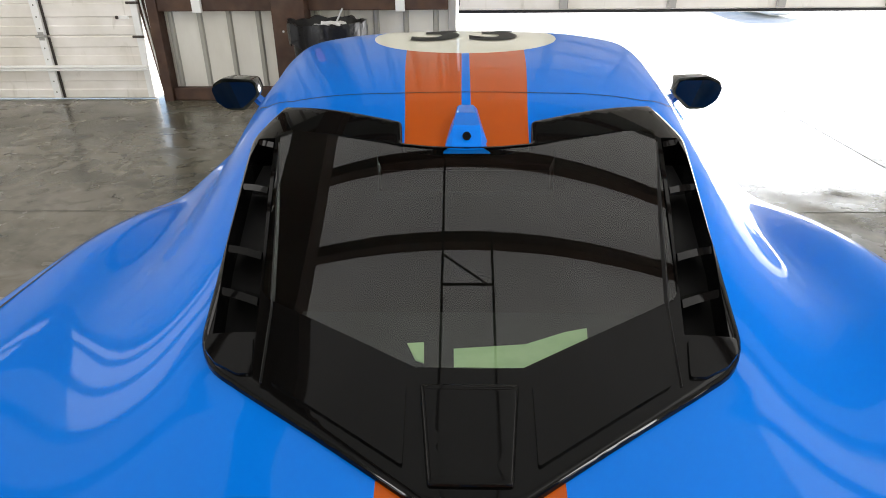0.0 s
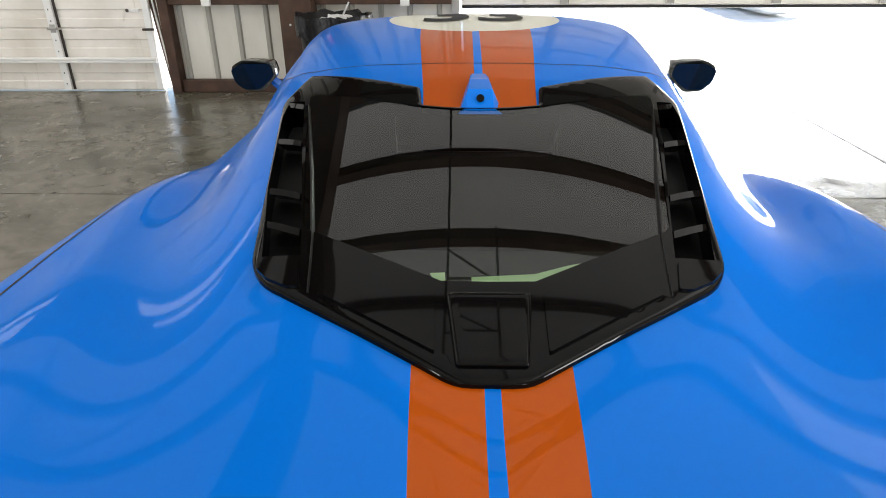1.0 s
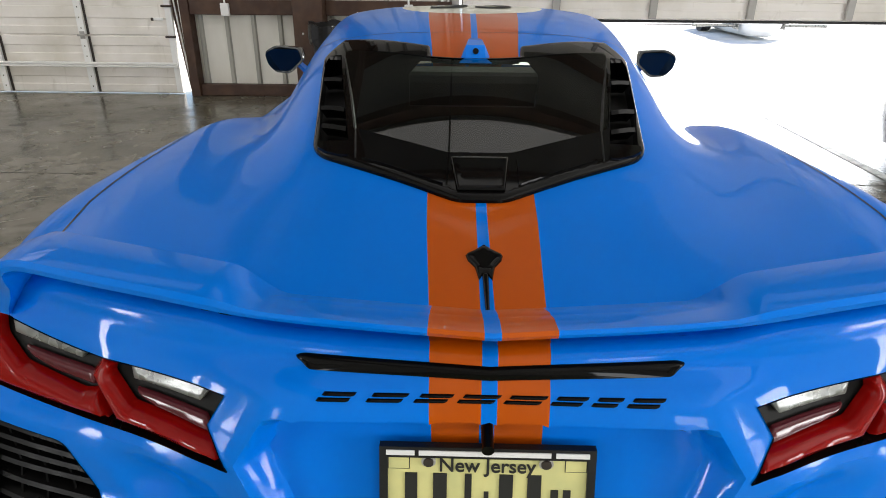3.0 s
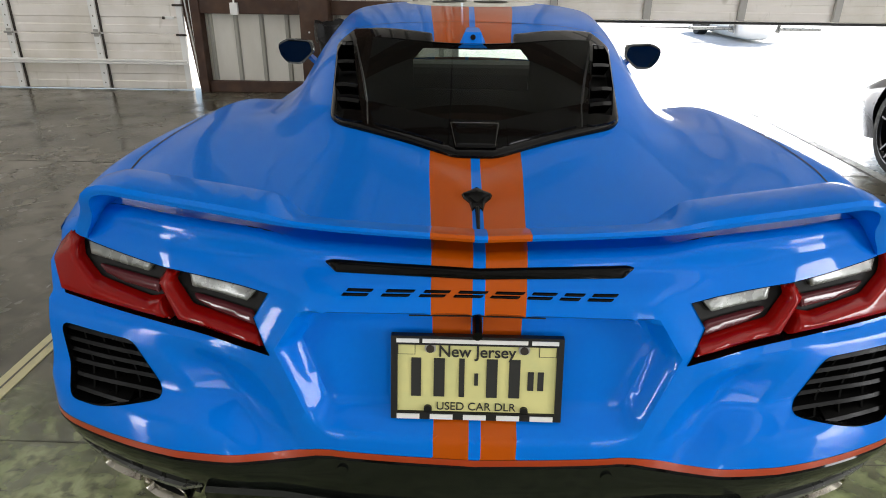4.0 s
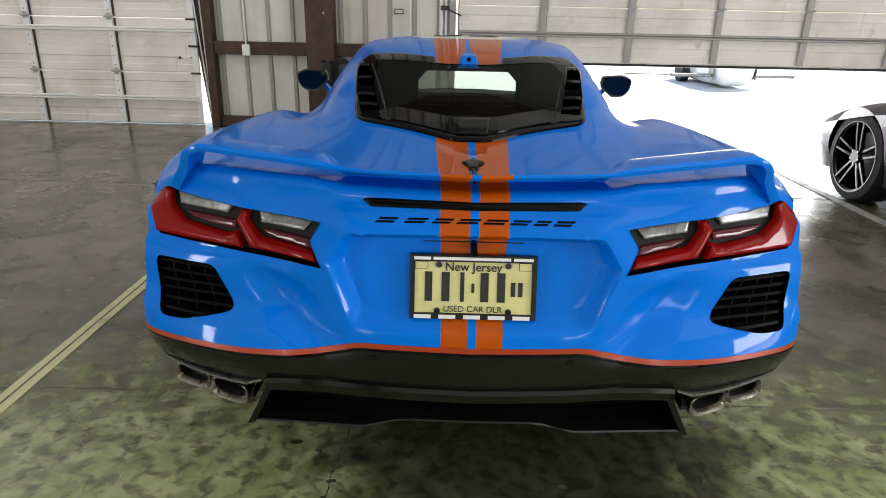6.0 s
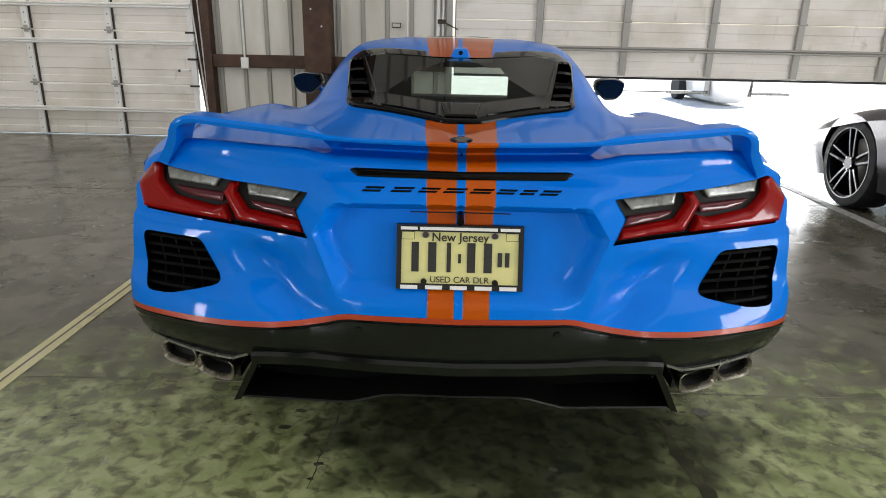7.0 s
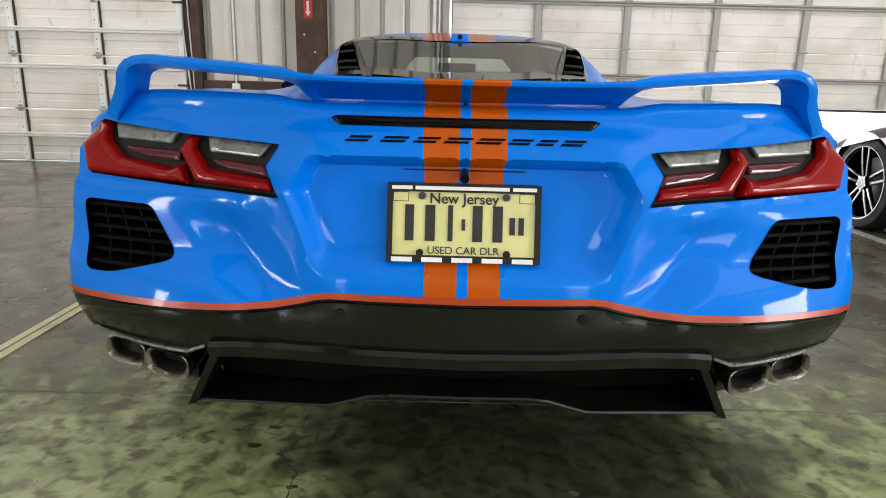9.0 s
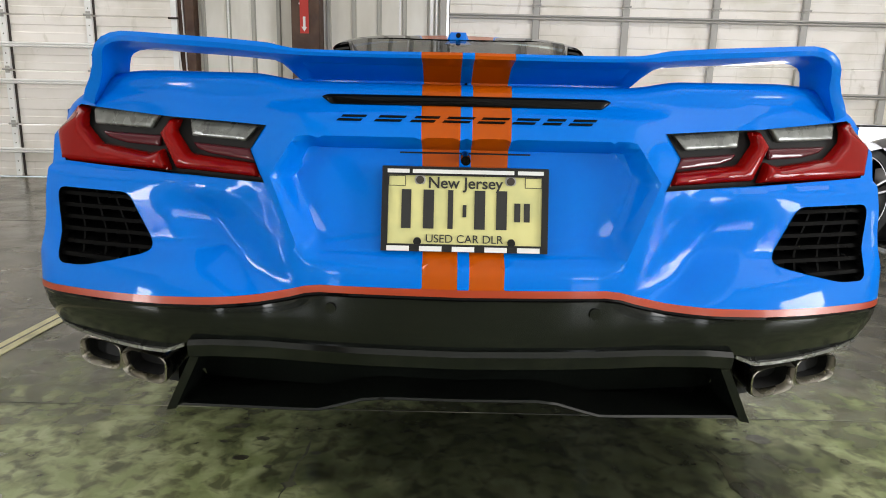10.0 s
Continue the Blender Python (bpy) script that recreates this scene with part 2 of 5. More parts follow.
def eased(heights):
    """The broad deck between stripe and wing tips, drawn smoother still than the cabin."""
    rows = np.pad(heights, ((24, 24), (24, 24)), mode="edge")
    rows[:24] = rows[28:52][::-1][:24]
    kx, ky = (np.exp(-.5 * (np.arange(-24, 25) / w) ** 2) for w in (8.5, 10.0))
    rows = np.apply_along_axis(lambda v: np.convolve(v, kx / kx.sum(), "valid"), 0, rows)
    rows = np.apply_along_axis(lambda v: np.convolve(v, ky / ky.sum(), "valid"), 1, rows)
    gx, gy = np.meshgrid(np.arange(-2, 112) * .01, -.42 + np.arange(0, 270) * .02, indexing="ij")
    inner = np.interp(gy, [.30, .46, .70, 1.0], [-.20, .0, .26, .36])
    share = ramp(1.35, .85, gy) * ramp(0, .16, gx - inner) * ramp(.90, .80, gx)
    kick = .015 * ramp(.11, .0, gy - lip(np.abs(gx))) * ramp(.31, .42, gx) * ramp(.84, .76, gx)
    return heights + share * (rows + .003 - heights) + kick


HEIGHTS = eased(HEIGHTS)


def weave(t):
    """Weights of four neighbours for a smooth cubic step."""
    return ((1 - t) ** 3 / 6, (3 * t ** 3 - 6 * t ** 2 + 4) / 6, (-3 * t ** 3 + 3 * t ** 2 + 3 * t + 1) / 6, t ** 3 / 6)


def top(x, y):
    """Height of the bodywork seen from above."""
    x, y = np.broadcast_arrays(np.abs(np.asarray(x, float)), np.asarray(y, float))
    u, v = np.clip(x / .01 + 2, 1, 110.99), np.clip((y + .42) / .02, 1, 266.99)
    i, j = u.astype(int), v.astype(int)
    wu, wv = weave(u - i), weave(v - j)
    out = 0.0
    for p in range(4):
        for q in range(4):
            out = out + wu[p] * wv[q] * HEIGHTS[i + p - 1, j + q - 1]
    return out


half_width = smooth([.20, .26, .32, .42, .6, .95, 1.4, 2.0, 2.6, 3.2, 3.65, 4.1, 4.4, 4.55, 4.60], [.86, .889, .905, .924, .948, .965, .950, .905, .905, .945, .955, .93, .82, .55, .02])

ROUND = .026
tail_z = smooth(np.linspace(0, .94, 48), top(np.linspace(0, .94, 48), lip(np.linspace(0, .94, 48)) + ROUND))

REAR_Z = [.40, .50, .57, .60, .63, .70, .75, .85, .93]
REAR_X = [0, .27, .33, .39, .50, .62, .80, .87, .92, .945]
REAR_Y = [
    [-.060, -.045, -.038, -.026, .000, .035, .110, .155, .220, .30],
    [-.072, -.058, -.052, -.046, -.034, -.004, .068, .110, .172, .27],
    [-.070, -.056, -.049, -.036, -.014, .016, .084, .118, .176, .27],
    [-.067, -.053, -.046, -.032, .002, .046, .100, .132, .178, .27],
    [-.060, -.050, -.042, -.022, .026, .070, .118, .145, .182, .27],
    [-.045, -.040, -.034, -.010, .036, .068, .125, .154, .192, .27],
    [-.034, -.032, -.028, -.006, .038, .076, .140, .170, .205, .27],
    [-.006, -.012, -.010, .010, .056, .098, .174, .208, .245, .29],
    [.014, .038, .050, .066, .094, .124, .208, .245, .285, .31],
]
rear_rows = [smooth(REAR_X, row) for row in REAR_Y]


def rear(x, z):
    """How far ahead the tail's skin lies, at a width and a height."""
    x, z = np.broadcast_arrays(np.abs(np.asarray(x, float)), np.asarray(z, float))
    edge = np.interp(z, [.60, .62, .765, .852, .90], [.290, .305, .362, .308, .300])
    bent = np.abs(x - (edge - .338) * np.interp(x, [.12, .28, .42, .58], [0, 1, 1, 0]))
    rows = np.array([r(bent) for r in rear_rows])
    slope = np.array([(rows[i + 1] - rows[i]) / (REAR_Z[i + 1] - REAR_Z[i]) for i in range(len(REAR_Z) - 1)])
    m = np.zeros_like(rows)
    m[0], m[-1] = slope[0], slope[-1]
    for i in range(1, len(REAR_Z) - 1):
        a, b = slope[i - 1], slope[i]
        m[i] = np.where(a * b > 0, 2 * a * b / np.where(a + b == 0, 1, a + b), 0.0)
    out = rows[0].copy()
    for i in range(len(REAR_Z) - 1):
        d = REAR_Z[i + 1] - REAR_Z[i]
        s = np.clip((z - REAR_Z[i]) / d, 0, 1)
        v = (rows[i] * (1 + 2 * s) * (1 - s) ** 2 + m[i] * d * s * (1 - s) ** 2 + rows[i + 1] * s * s * (3 - 2 * s) + m[i + 1] * d * s * s * (s - 1))
        out = np.where(z >= REAR_Z[i], v, out)
    # the number plate's recess, a six-sided pan
    side = np.clip((edge - x) / .040, 0, 1)
    side = side + .10 * np.sin(math.tau * side) * -1
    foot = 1 - (1 - np.clip((z - .608) / .045, 0, 1)) ** 2
    pan = side * foot * (1 - ramp(.814, .838, z))
    out = out + pan * (.052 - .10 * (.78 - z) * 0.5)
    # the slanting valley between the vents and the plate
    valley = .40 + .72 * (z - .553)
    away = np.sqrt((x - valley) ** 2 + .006 ** 2)
    out = out + .030 * np.clip(1 - away / .10, 0, 1) * ramp(.74, .67, z) * ramp(.535, .585, z)
    # the step in the bumper under the lamps
    shelf = np.interp(x, [.38, .62, .86, .95], [.742, .750, .756, .76])
    near = ramp(-.060, -ROUND, z - tail_z(x))
    out = out * (1 - near) + lip(x) * near
    turn = np.clip((z - tail_z(x) + ROUND) / ROUND, 0, 1)
    out = out + ROUND * (1 - np.sqrt(1 - turn * turn))
    out = out - .012 * (1 - ramp(-.004, .002, z - shelf)) * ramp(.36, .48, x)
    return out



# ---- ways of making meshes ----
def finish(name, verts, faces, mats, parent=None, label="", index=None, flat=False, sharp=35):
    me = bpy.data.meshes.new(name)
    me.from_pydata([tuple(map(float, v)) for v in verts], [], [tuple(map(int, f)) for f in faces])
    for m in (mats if isinstance(mats, (list, tuple)) else [mats]):
        me.materials.append(m)
    if index is not None:
        me.polygons.foreach_set("material_index", np.asarray(index, np.int32))
    me.polygons.foreach_set("use_smooth", np.full(len(me.polygons), not flat))
    if not flat:
        me.set_sharp_from_angle(angle=radians(sharp))
    me.update()
    ob = new(name, me)
    if parent:
        ob.parent = parent
    if label:
        tagged(ob, label)
    return ob


def part(name, bm, mat, parent=None, label="", smooth_it=False):
    """Links a bmesh as one mesh object under a thing or a part."""
    me = bpy.data.meshes.new(name)
    bmesh.ops.recalc_face_normals(bm, faces=bm.faces)
    bm.to_mesh(me)
    bm.free()
    me.materials.append(mat)
    if smooth_it:
        me.polygons.foreach_set("use_smooth", np.ones(len(me.polygons), bool))
        me.set_sharp_from_angle(angle=radians(40))
    ob = new(name, me)
    if parent:
        ob.parent = parent
    if label:
        tagged(ob, label)
    return ob


def box(x0, x1, y0, y1, z0, z1, bevel=0.0, bm=None):
    own = bmesh.new()
    bmesh.ops.create_cube(own, size=1, matrix=Matrix.Translation(((x0 + x1) / 2, (y0 + y1) / 2, (z0 + z1) / 2)) @ Matrix.Diagonal((abs(x1 - x0), abs(y1 - y0), abs(z1 - z0), 1)))
    if bevel:
        bmesh.ops.bevel(own, geom=own.edges[:], offset=bevel, segments=2, affect="EDGES", profile=0.5)
    if bm is None:
        return own
    me = bpy.data.meshes.new("joined")
    own.to_mesh(me)
    own.free()
    bm.from_mesh(me)
    bpy.data.meshes.remove(me)
    return bm


def tube(a, b, r, bm=None, n=12, r2=None):
    bm = bm or bmesh.new()
    a, b = Vector(a), Vector(b)
    m = Matrix.Translation((a + b) / 2) @ (b - a).to_track_quat("Z", "Y").to_matrix().to_4x4()
    bmesh.ops.create_cone(bm, cap_ends=True, segments=n, radius1=r, radius2=r if r2 is None else r2, depth=(b - a).length, matrix=m)
    return bm


def inside(loop, u, v):
    loop = np.asarray(loop)
    a, b = loop, np.roll(loop, -1, axis=0)
    out = np.zeros(len(u), bool)
    for (x0, y0), (x1, y1) in zip(a, b):
        if y0 != y1:
            out ^= ((y0 > v) != (y1 > v)) & (u < (x1 - x0) * (v - y0) / (y1 - y0) + x0)
    return out


def dense(pts, res, closed=True):
    out = []
    pts = [np.array(p, float) for p in pts]
    ends = pts[1:] + (pts[:1] if closed else [])
    for a, b in zip(pts, ends):
        n = max(1, int(np.ceil(np.linalg.norm(b - a) / res)))
        out += [a + (b - a) * i / n for i in range(n)]
    if not closed:
        out.append(pts[-1])
    return np.array(out)


def rounded(pts, r, n=4):
    """A loop with its corners rounded."""
    out = []
    k = len(pts)
    for i in range(k):
        p, a, b = (np.array(pts[j % k], float) for j in (i, i - 1, i + 1))
        da, db = a - p, b - p
        la, lb = np.linalg.norm(da), np.linalg.norm(db)
        q = min(r[i] if isinstance(r, list) else r, la * 0.45, lb * 0.45)
        s, e = p + da / la * q, p + db / lb * q
        for j in range(n + 1):
            f = j / n
            out.append((1 - f) ** 2 * s + 2 * f * (1 - f) * p + f * f * e)
    return np.array(out)


def distance(loop, u, v, closed=True):
    loop = np.asarray(loop, float)
    best = np.full(len(u), 9.0)
    ends = np.roll(loop, -1, axis=0)
    for a, b in (zip(loop, ends) if closed else zip(loop[:-1], loop[1:])):
        d = b - a
        s = np.clip(((u - a[0]) * d[0] + (v - a[1]) * d[1]) / max(d @ d, 1e-12), 0, 1)
        best = np.minimum(best, np.hypot(u - a[0] - s * d[0], v - a[1] - s * d[1]))
    return best


def inset(loop, d):
    """A loop drawn inwards by d, closed on its first point."""
    p = dense(loop, max(d * 1.2, .004))
    t = np.roll(p, -1, axis=0) - np.roll(p, 1, axis=0)
    t /= np.maximum(np.linalg.norm(t, axis=1), 1e-9)[:, None]
    n = np.stack([-t[:, 1], t[:, 0]], axis=1)
    a, b = p, np.roll(p, -1, axis=0)
    if np.sum(a[:, 0] * b[:, 1] - b[:, 0] * a[:, 1]) < 0:
        n = -n
    q = p + n * d
    q = q[(distance(p, q[:, 0], q[:, 1]) > d * 0.93) & inside(p, q[:, 0], q[:, 1])]
    return np.concatenate([q, q[:1]]) if len(q) > 3 else None


def net(outline, holes=(), lines=(), res=0.02):
    """Triangles over a flat outline with holes and lines that the edges must follow."""
    from_loops, edges, verts = [], [], []
    for loop, closed in [(outline, True)] + [(h, True) for h in holes] + [(l, False) for l in lines]:
        d = dense(loop, res, closed)
        n = len(verts)
        verts += [Vector((float(p[0]), float(p[1]))) for p in d]
        edges += [(n + i, n + (i + 1) % len(d)) for i in range(len(d) if closed else len(d) - 1)]
        from_loops.append((d, closed))
    o = np.asarray(outline, float)
    gu, gv = np.meshgrid(np.arange(o[:, 0].min(), o[:, 0].max() + res, res), np.arange(o[:, 1].min(), o[:, 1].max() + res, res))
    gu = gu + (np.arange(gu.shape[0]) % 2)[:, None] * res / 2
    gu, gv = gu.ravel(), gv.ravel()
    keep = inside(o, gu, gv)
    for h in holes:
        keep &= ~inside(h, gu, gv)
    gu, gv = gu[keep], gv[keep]
    for d, closed in from_loops:
        far = distance(d, gu, gv, closed) > res * 0.45
        gu, gv = gu[far], gv[far]
    verts += [Vector((float(a), float(b))) for a, b in zip(gu, gv)]
    import_cdt = delaunay_2d_cdt(verts, edges, [], 0, 1e-6)
    p = np.array([tuple(q) for q in import_cdt[0]])
    f = np.array([t for t in import_cdt[2] if len(t) == 3])
    c = p[f].mean(axis=1)
    ok = inside(o, c[:, 0], c[:, 1])
    for h in holes:
        ok &= ~inside(h, c[:, 0], c[:, 1])
    f = f[ok]
    used, back = np.unique(f, return_inverse=True)
    return p[used], back.reshape(f.shape)


def patch(name, outline, place, mats, parent=None, label="", holes=(), lines=(), res=0.02, pick=None, flip=False, sharp=35):
    """A skin over an outline: place(u, v) gives x, y, z."""
    p, f = net(outline, holes, lines, res)
    xyz = np.stack(place(p[:, 0], p[:, 1]), axis=1)
    c = p[f].mean(axis=1)
    if flip:
        f = f[:, ::-1]
    return finish(name, xyz, f, mats, parent, label, None if pick is None else pick(c[:, 0], c[:, 1]), sharp=sharp)


def on_top(lift=0.0):
    return lambda u, v: (u, v, top(u, v) + lift)


def on_rear(sink=0.0):
    return lambda u, v: (u, rear(u, v) + sink, v)


def pillow(name, loop, mat, parent, base=0.0, height=0.01, radius=0.008, label="", res=0.006, where="rear"):
    """A raised piece with a rounded edge on the tail or on the top."""
    loop = np.asarray(loop, float)

    def place(u, v):
        d = distance(loop, u, v)
        s = np.clip(d / radius, 0, 1)
        up = height * np.sqrt(np.clip(1 - (1 - s) ** 2, 0, 1))
        return (u, rear(u, v) + base - up, v) if where == "rear" else (u, v, top(u, v) - base + up)
    rims = [r for r in (inset(loop, radius * .12), inset(loop, radius * .4), inset(loop, radius)) if r is not None]
    return patch(name, loop, place, mat, parent, label, lines=rims, res=res, sharp=50)


def skirt(name, loop, mat, parent, a, b, where="rear", label="", res=0.01):
    """The wall of an opening, from depth a to depth b."""
    d = dense(loop, res)
    n = len(d)
    if where == "rear":
        y = rear(d[:, 0], d[:, 1])
        v = [(p[0], yy + a, p[1]) for p, yy in zip(d, y)] + [(p[0], yy + b, p[1]) for p, yy in zip(d, y)]
    else:
        y = top(d[:, 0], d[:, 1])
        v = [(p[0], p[1], yy - a) for p, yy in zip(d, y)] + [(p[0], p[1], yy - b) for p, yy in zip(d, y)]
    f = [(i, (i + 1) % n, n + (i + 1) % n, n + i) for i in range(n)]
    return finish(name, v, f, mat, parent, label)


def swept(name, sections, mat, parent=None, label="", closed_ends=True, flat=False):
    """A solid through a row of like polygons."""
    k = len(sections[0])
    v = [p for s in sections for p in s]
    f = [(i * k + j, i * k + (j + 1) % k, (i + 1) * k + (j + 1) % k, (i + 1) * k + j) for i in range(len(sections) - 1) for j in range(k)]
    if closed_ends:
        f += [tuple(range(k))[::-1], tuple(range((len(sections) - 1) * k, len(sections) * k))]
    bm = bmesh.new()
    bv = [bm.verts.new(p) for p in v]
    for q in f:
        bm.faces.new([bv[i] for i in q])
    return part(name, bm, mat, parent, label, not flat)


def mirrored(loop):
    return [(-x, z) for x, z in loop][::-1]


def thing(name, label, category, at=(0, 0, 0), group=""):
    ob = new(name)
    ob.location = at
    return tagged(ob, label, category, group)



# ---- the building ----
def structure(name, bm, mat, label):
    return tagged(part(name, bm, mat), label, kind="structure")


def wall_with_gaps(name, axis, at, thick, lo, hi, top_z, gaps, mat, label):
    """A wall along x or y with openings (from, to, sill, head) through it."""
    bm = bmesh.new()
    edge = lo
    for a, b, sill, head in sorted(gaps) + [(hi, hi, 0, 0)]:
        for p, q, z0, z1 in ((edge, a, 0, top_z), (a, b, 0, sill), (a, b, head, top_z)):
            if q - p > 0.001 and z1 - z0 > 0.001:
                if axis == "x":
                    box(p, q, at, at + thick, z0, z1, 0, bm)
                else:
                    box(at, at + thick, p, q, z0, z1, 0, bm)
        edge = b
    return structure(name, bm, mat, label)


def slab(name, x0, x1, y0, y1, z0, z1, mat, label):
    return structure(name, box(x0, x1, y0, y1, z0, z1), mat, label)


slab("floor", WEST - 0.3, EAST + 0.3, BACK - 0.3, FRONT + 0.12, -0.2, 0.0, concrete, "stained polished concrete garage floor with cracks and joints")
slab("ground", -400, 400, -400, 400, -0.6, -0.203, apron, "pale sunlit concrete yard around the garage")
slab("pavement", -20, 25, FRONT + 0.12, FRONT + 30, -0.2, -0.01, apron, "pale sunlit concrete apron in front of the doors")
slab("pavement_back", -20, 25, BACK - 30, BACK - 0.3, -0.2, -0.01, apron, "pale concrete apron behind the garage")

LEFT_DOOR = (-6.6, -3.075)
RIGHT_DOOR = (-0.06, 6.6)
wall_with_gaps("wall_north", "x", FRONT, 0.06, WEST, EAST, ROOF, [(LEFT_DOOR[0], LEFT_DOOR[1], 0, 3.4), (RIGHT_DOOR[0], RIGHT_DOOR[1], 0, 3.4)], panel_white, "pale corrugated steel wall between the doors")
wall_with_gaps("wall_south", "x", BACK - 0.06, 0.06, WEST, EAST, ROOF, [(-4.45, -3.35, 0, 2.4), (3.35, 5.05, 0, 2.4)], panel_white, "pale steel wall with two open doorways")
wall_with_gaps("wall_west", "y", WEST - 0.06, 0.06, BACK, FRONT, ROOF, [(-5.1, -4.1, 0, 2.6)], panel_white, "pale steel side wall with an open doorway")
wall_with_gaps("wall_east", "y", EAST, 0.06, BACK, FRONT, ROOF, [(-4.6, -2.2, 0, 2.6)], panel_white, "pale steel side wall")
roof = slab("ceiling", WEST, EAST, BACK, 4.9, ROOF, ROOF + 0.08, glow_sheet, "pale roof sheets with an added glow, over steel beams")
# unseen dull front part, added to darken reflections in the hatch and deck
slab("ceiling_front", WEST, EAST, 4.9, FRONT, ROOF, ROOF + 0.08, reflection_dimmer, "added dull roof sheets over the doors that darken reflections")
# added glowing strips out of view, brightening the left door and the right side
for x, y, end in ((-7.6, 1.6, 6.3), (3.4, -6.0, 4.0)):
    slab("roof_fill_strip", x, x + (3.0 if x < 0 else 2.2), y, end, ROOF - 0.006, ROOF - 0.003, roof_fill, "added glowing fill strip under the roof")

# corrugated ribs on the stretch of wall that shows; grey paints their shading
for i in range(11):
    x = -2.92 + i * 0.295
    if x < RIGHT_DOOR[0] - 0.08:
        bm = bmesh.new()
        w = 0.022
        prof = [(x - w * 1.3, FRONT), (x - w * 0.8, FRONT - 0.03), (x + w * 0.8, FRONT - 0.03), (x + w * 1.3, FRONT)]
        vs = [[bm.verts.new((px, py, z)) for px, py in prof] for z in (0.12, ROOF)]
        for j in range(3):
            bm.faces.new((vs[0][j], vs[0][j + 1], vs[1][j + 1], vs[1][j]))
        rib = part("wall_rib", bm, rib_shade, bpy.data.objects["wall_north"])

# brown steel frame
structure("steel_column", box(-1.82, -1.50, FRONT - 0.30, FRONT - 0.03, 0, ROOF, 0.01), brown_steel, "dark brown painted steel column at the wall")
structure("door_jamb", box(-3.075, -2.975, FRONT - 0.16, FRONT - 0.002, 0, ROOF, 0.006), brown_steel, "dark brown steel door jamb")
structure("wall_girt", box(-2.975, -1.82, FRONT - 0.14, FRONT - 0.031, 0.87, 1.02, 0.008), brown_steel, "dark brown horizontal wall girt")
structure("wall_girt_east", box(-1.50, -0.14, FRONT - 0.14, FRONT - 0.031, 0.87, 1.02, 0.008), brown_steel, "dark brown horizontal wall girt")
structure("wall_sill", box(-2.975, -0.14, FRONT - 0.12, FRONT - 0.031, 0.0, 0.125, 0.008), brown_steel, "dark brown sill rail at the foot of the wall")
structure("door_jamb_east", box(-0.14, -0.065, FRONT - 0.10, FRONT - 0.002, 0, ROOF, 0.006), grey_steel, "dull grey steel door track angle")
for y in (5.75, 4.95, 4.12, 3.38, 0.2, -4.4):
    structure("purlin", box(WEST, EAST, y, y + 0.09, ROOF - 0.10, ROOF - 0.002), brown_steel, "dark brown steel roof beam")
for x in (-1.82, 5.2, -7.4):
    structure("rafter", box(x, x + 0.44, BACK, FRONT, ROOF - 0.6, ROOF - 0.282), brown_steel, "dark brown steel main frame beam")
for x, end in ((-3.3, FRONT), (-0.19, FRONT), (0.27, 3.42)):
    structure("conduit", tube((x, BACK, ROOF - 0.18), (x, end, ROOF - 0.18), 0.011), dark_steel, "thin dark conduit under the roof")
structure("conduit_tie", tube((-0.19, 2.98, ROOF - 0.18), (0.27, 2.98, ROOF - 0.18), 0.010), dark_steel, "thin steel tie between two conduits")
structure("conduit_brace", tube((-0.19, 3.22, ROOF - 0.18), (0.22, 2.98, ROOF - 0.18), 0.009), dark_steel, "thin slanting steel brace between two conduits")


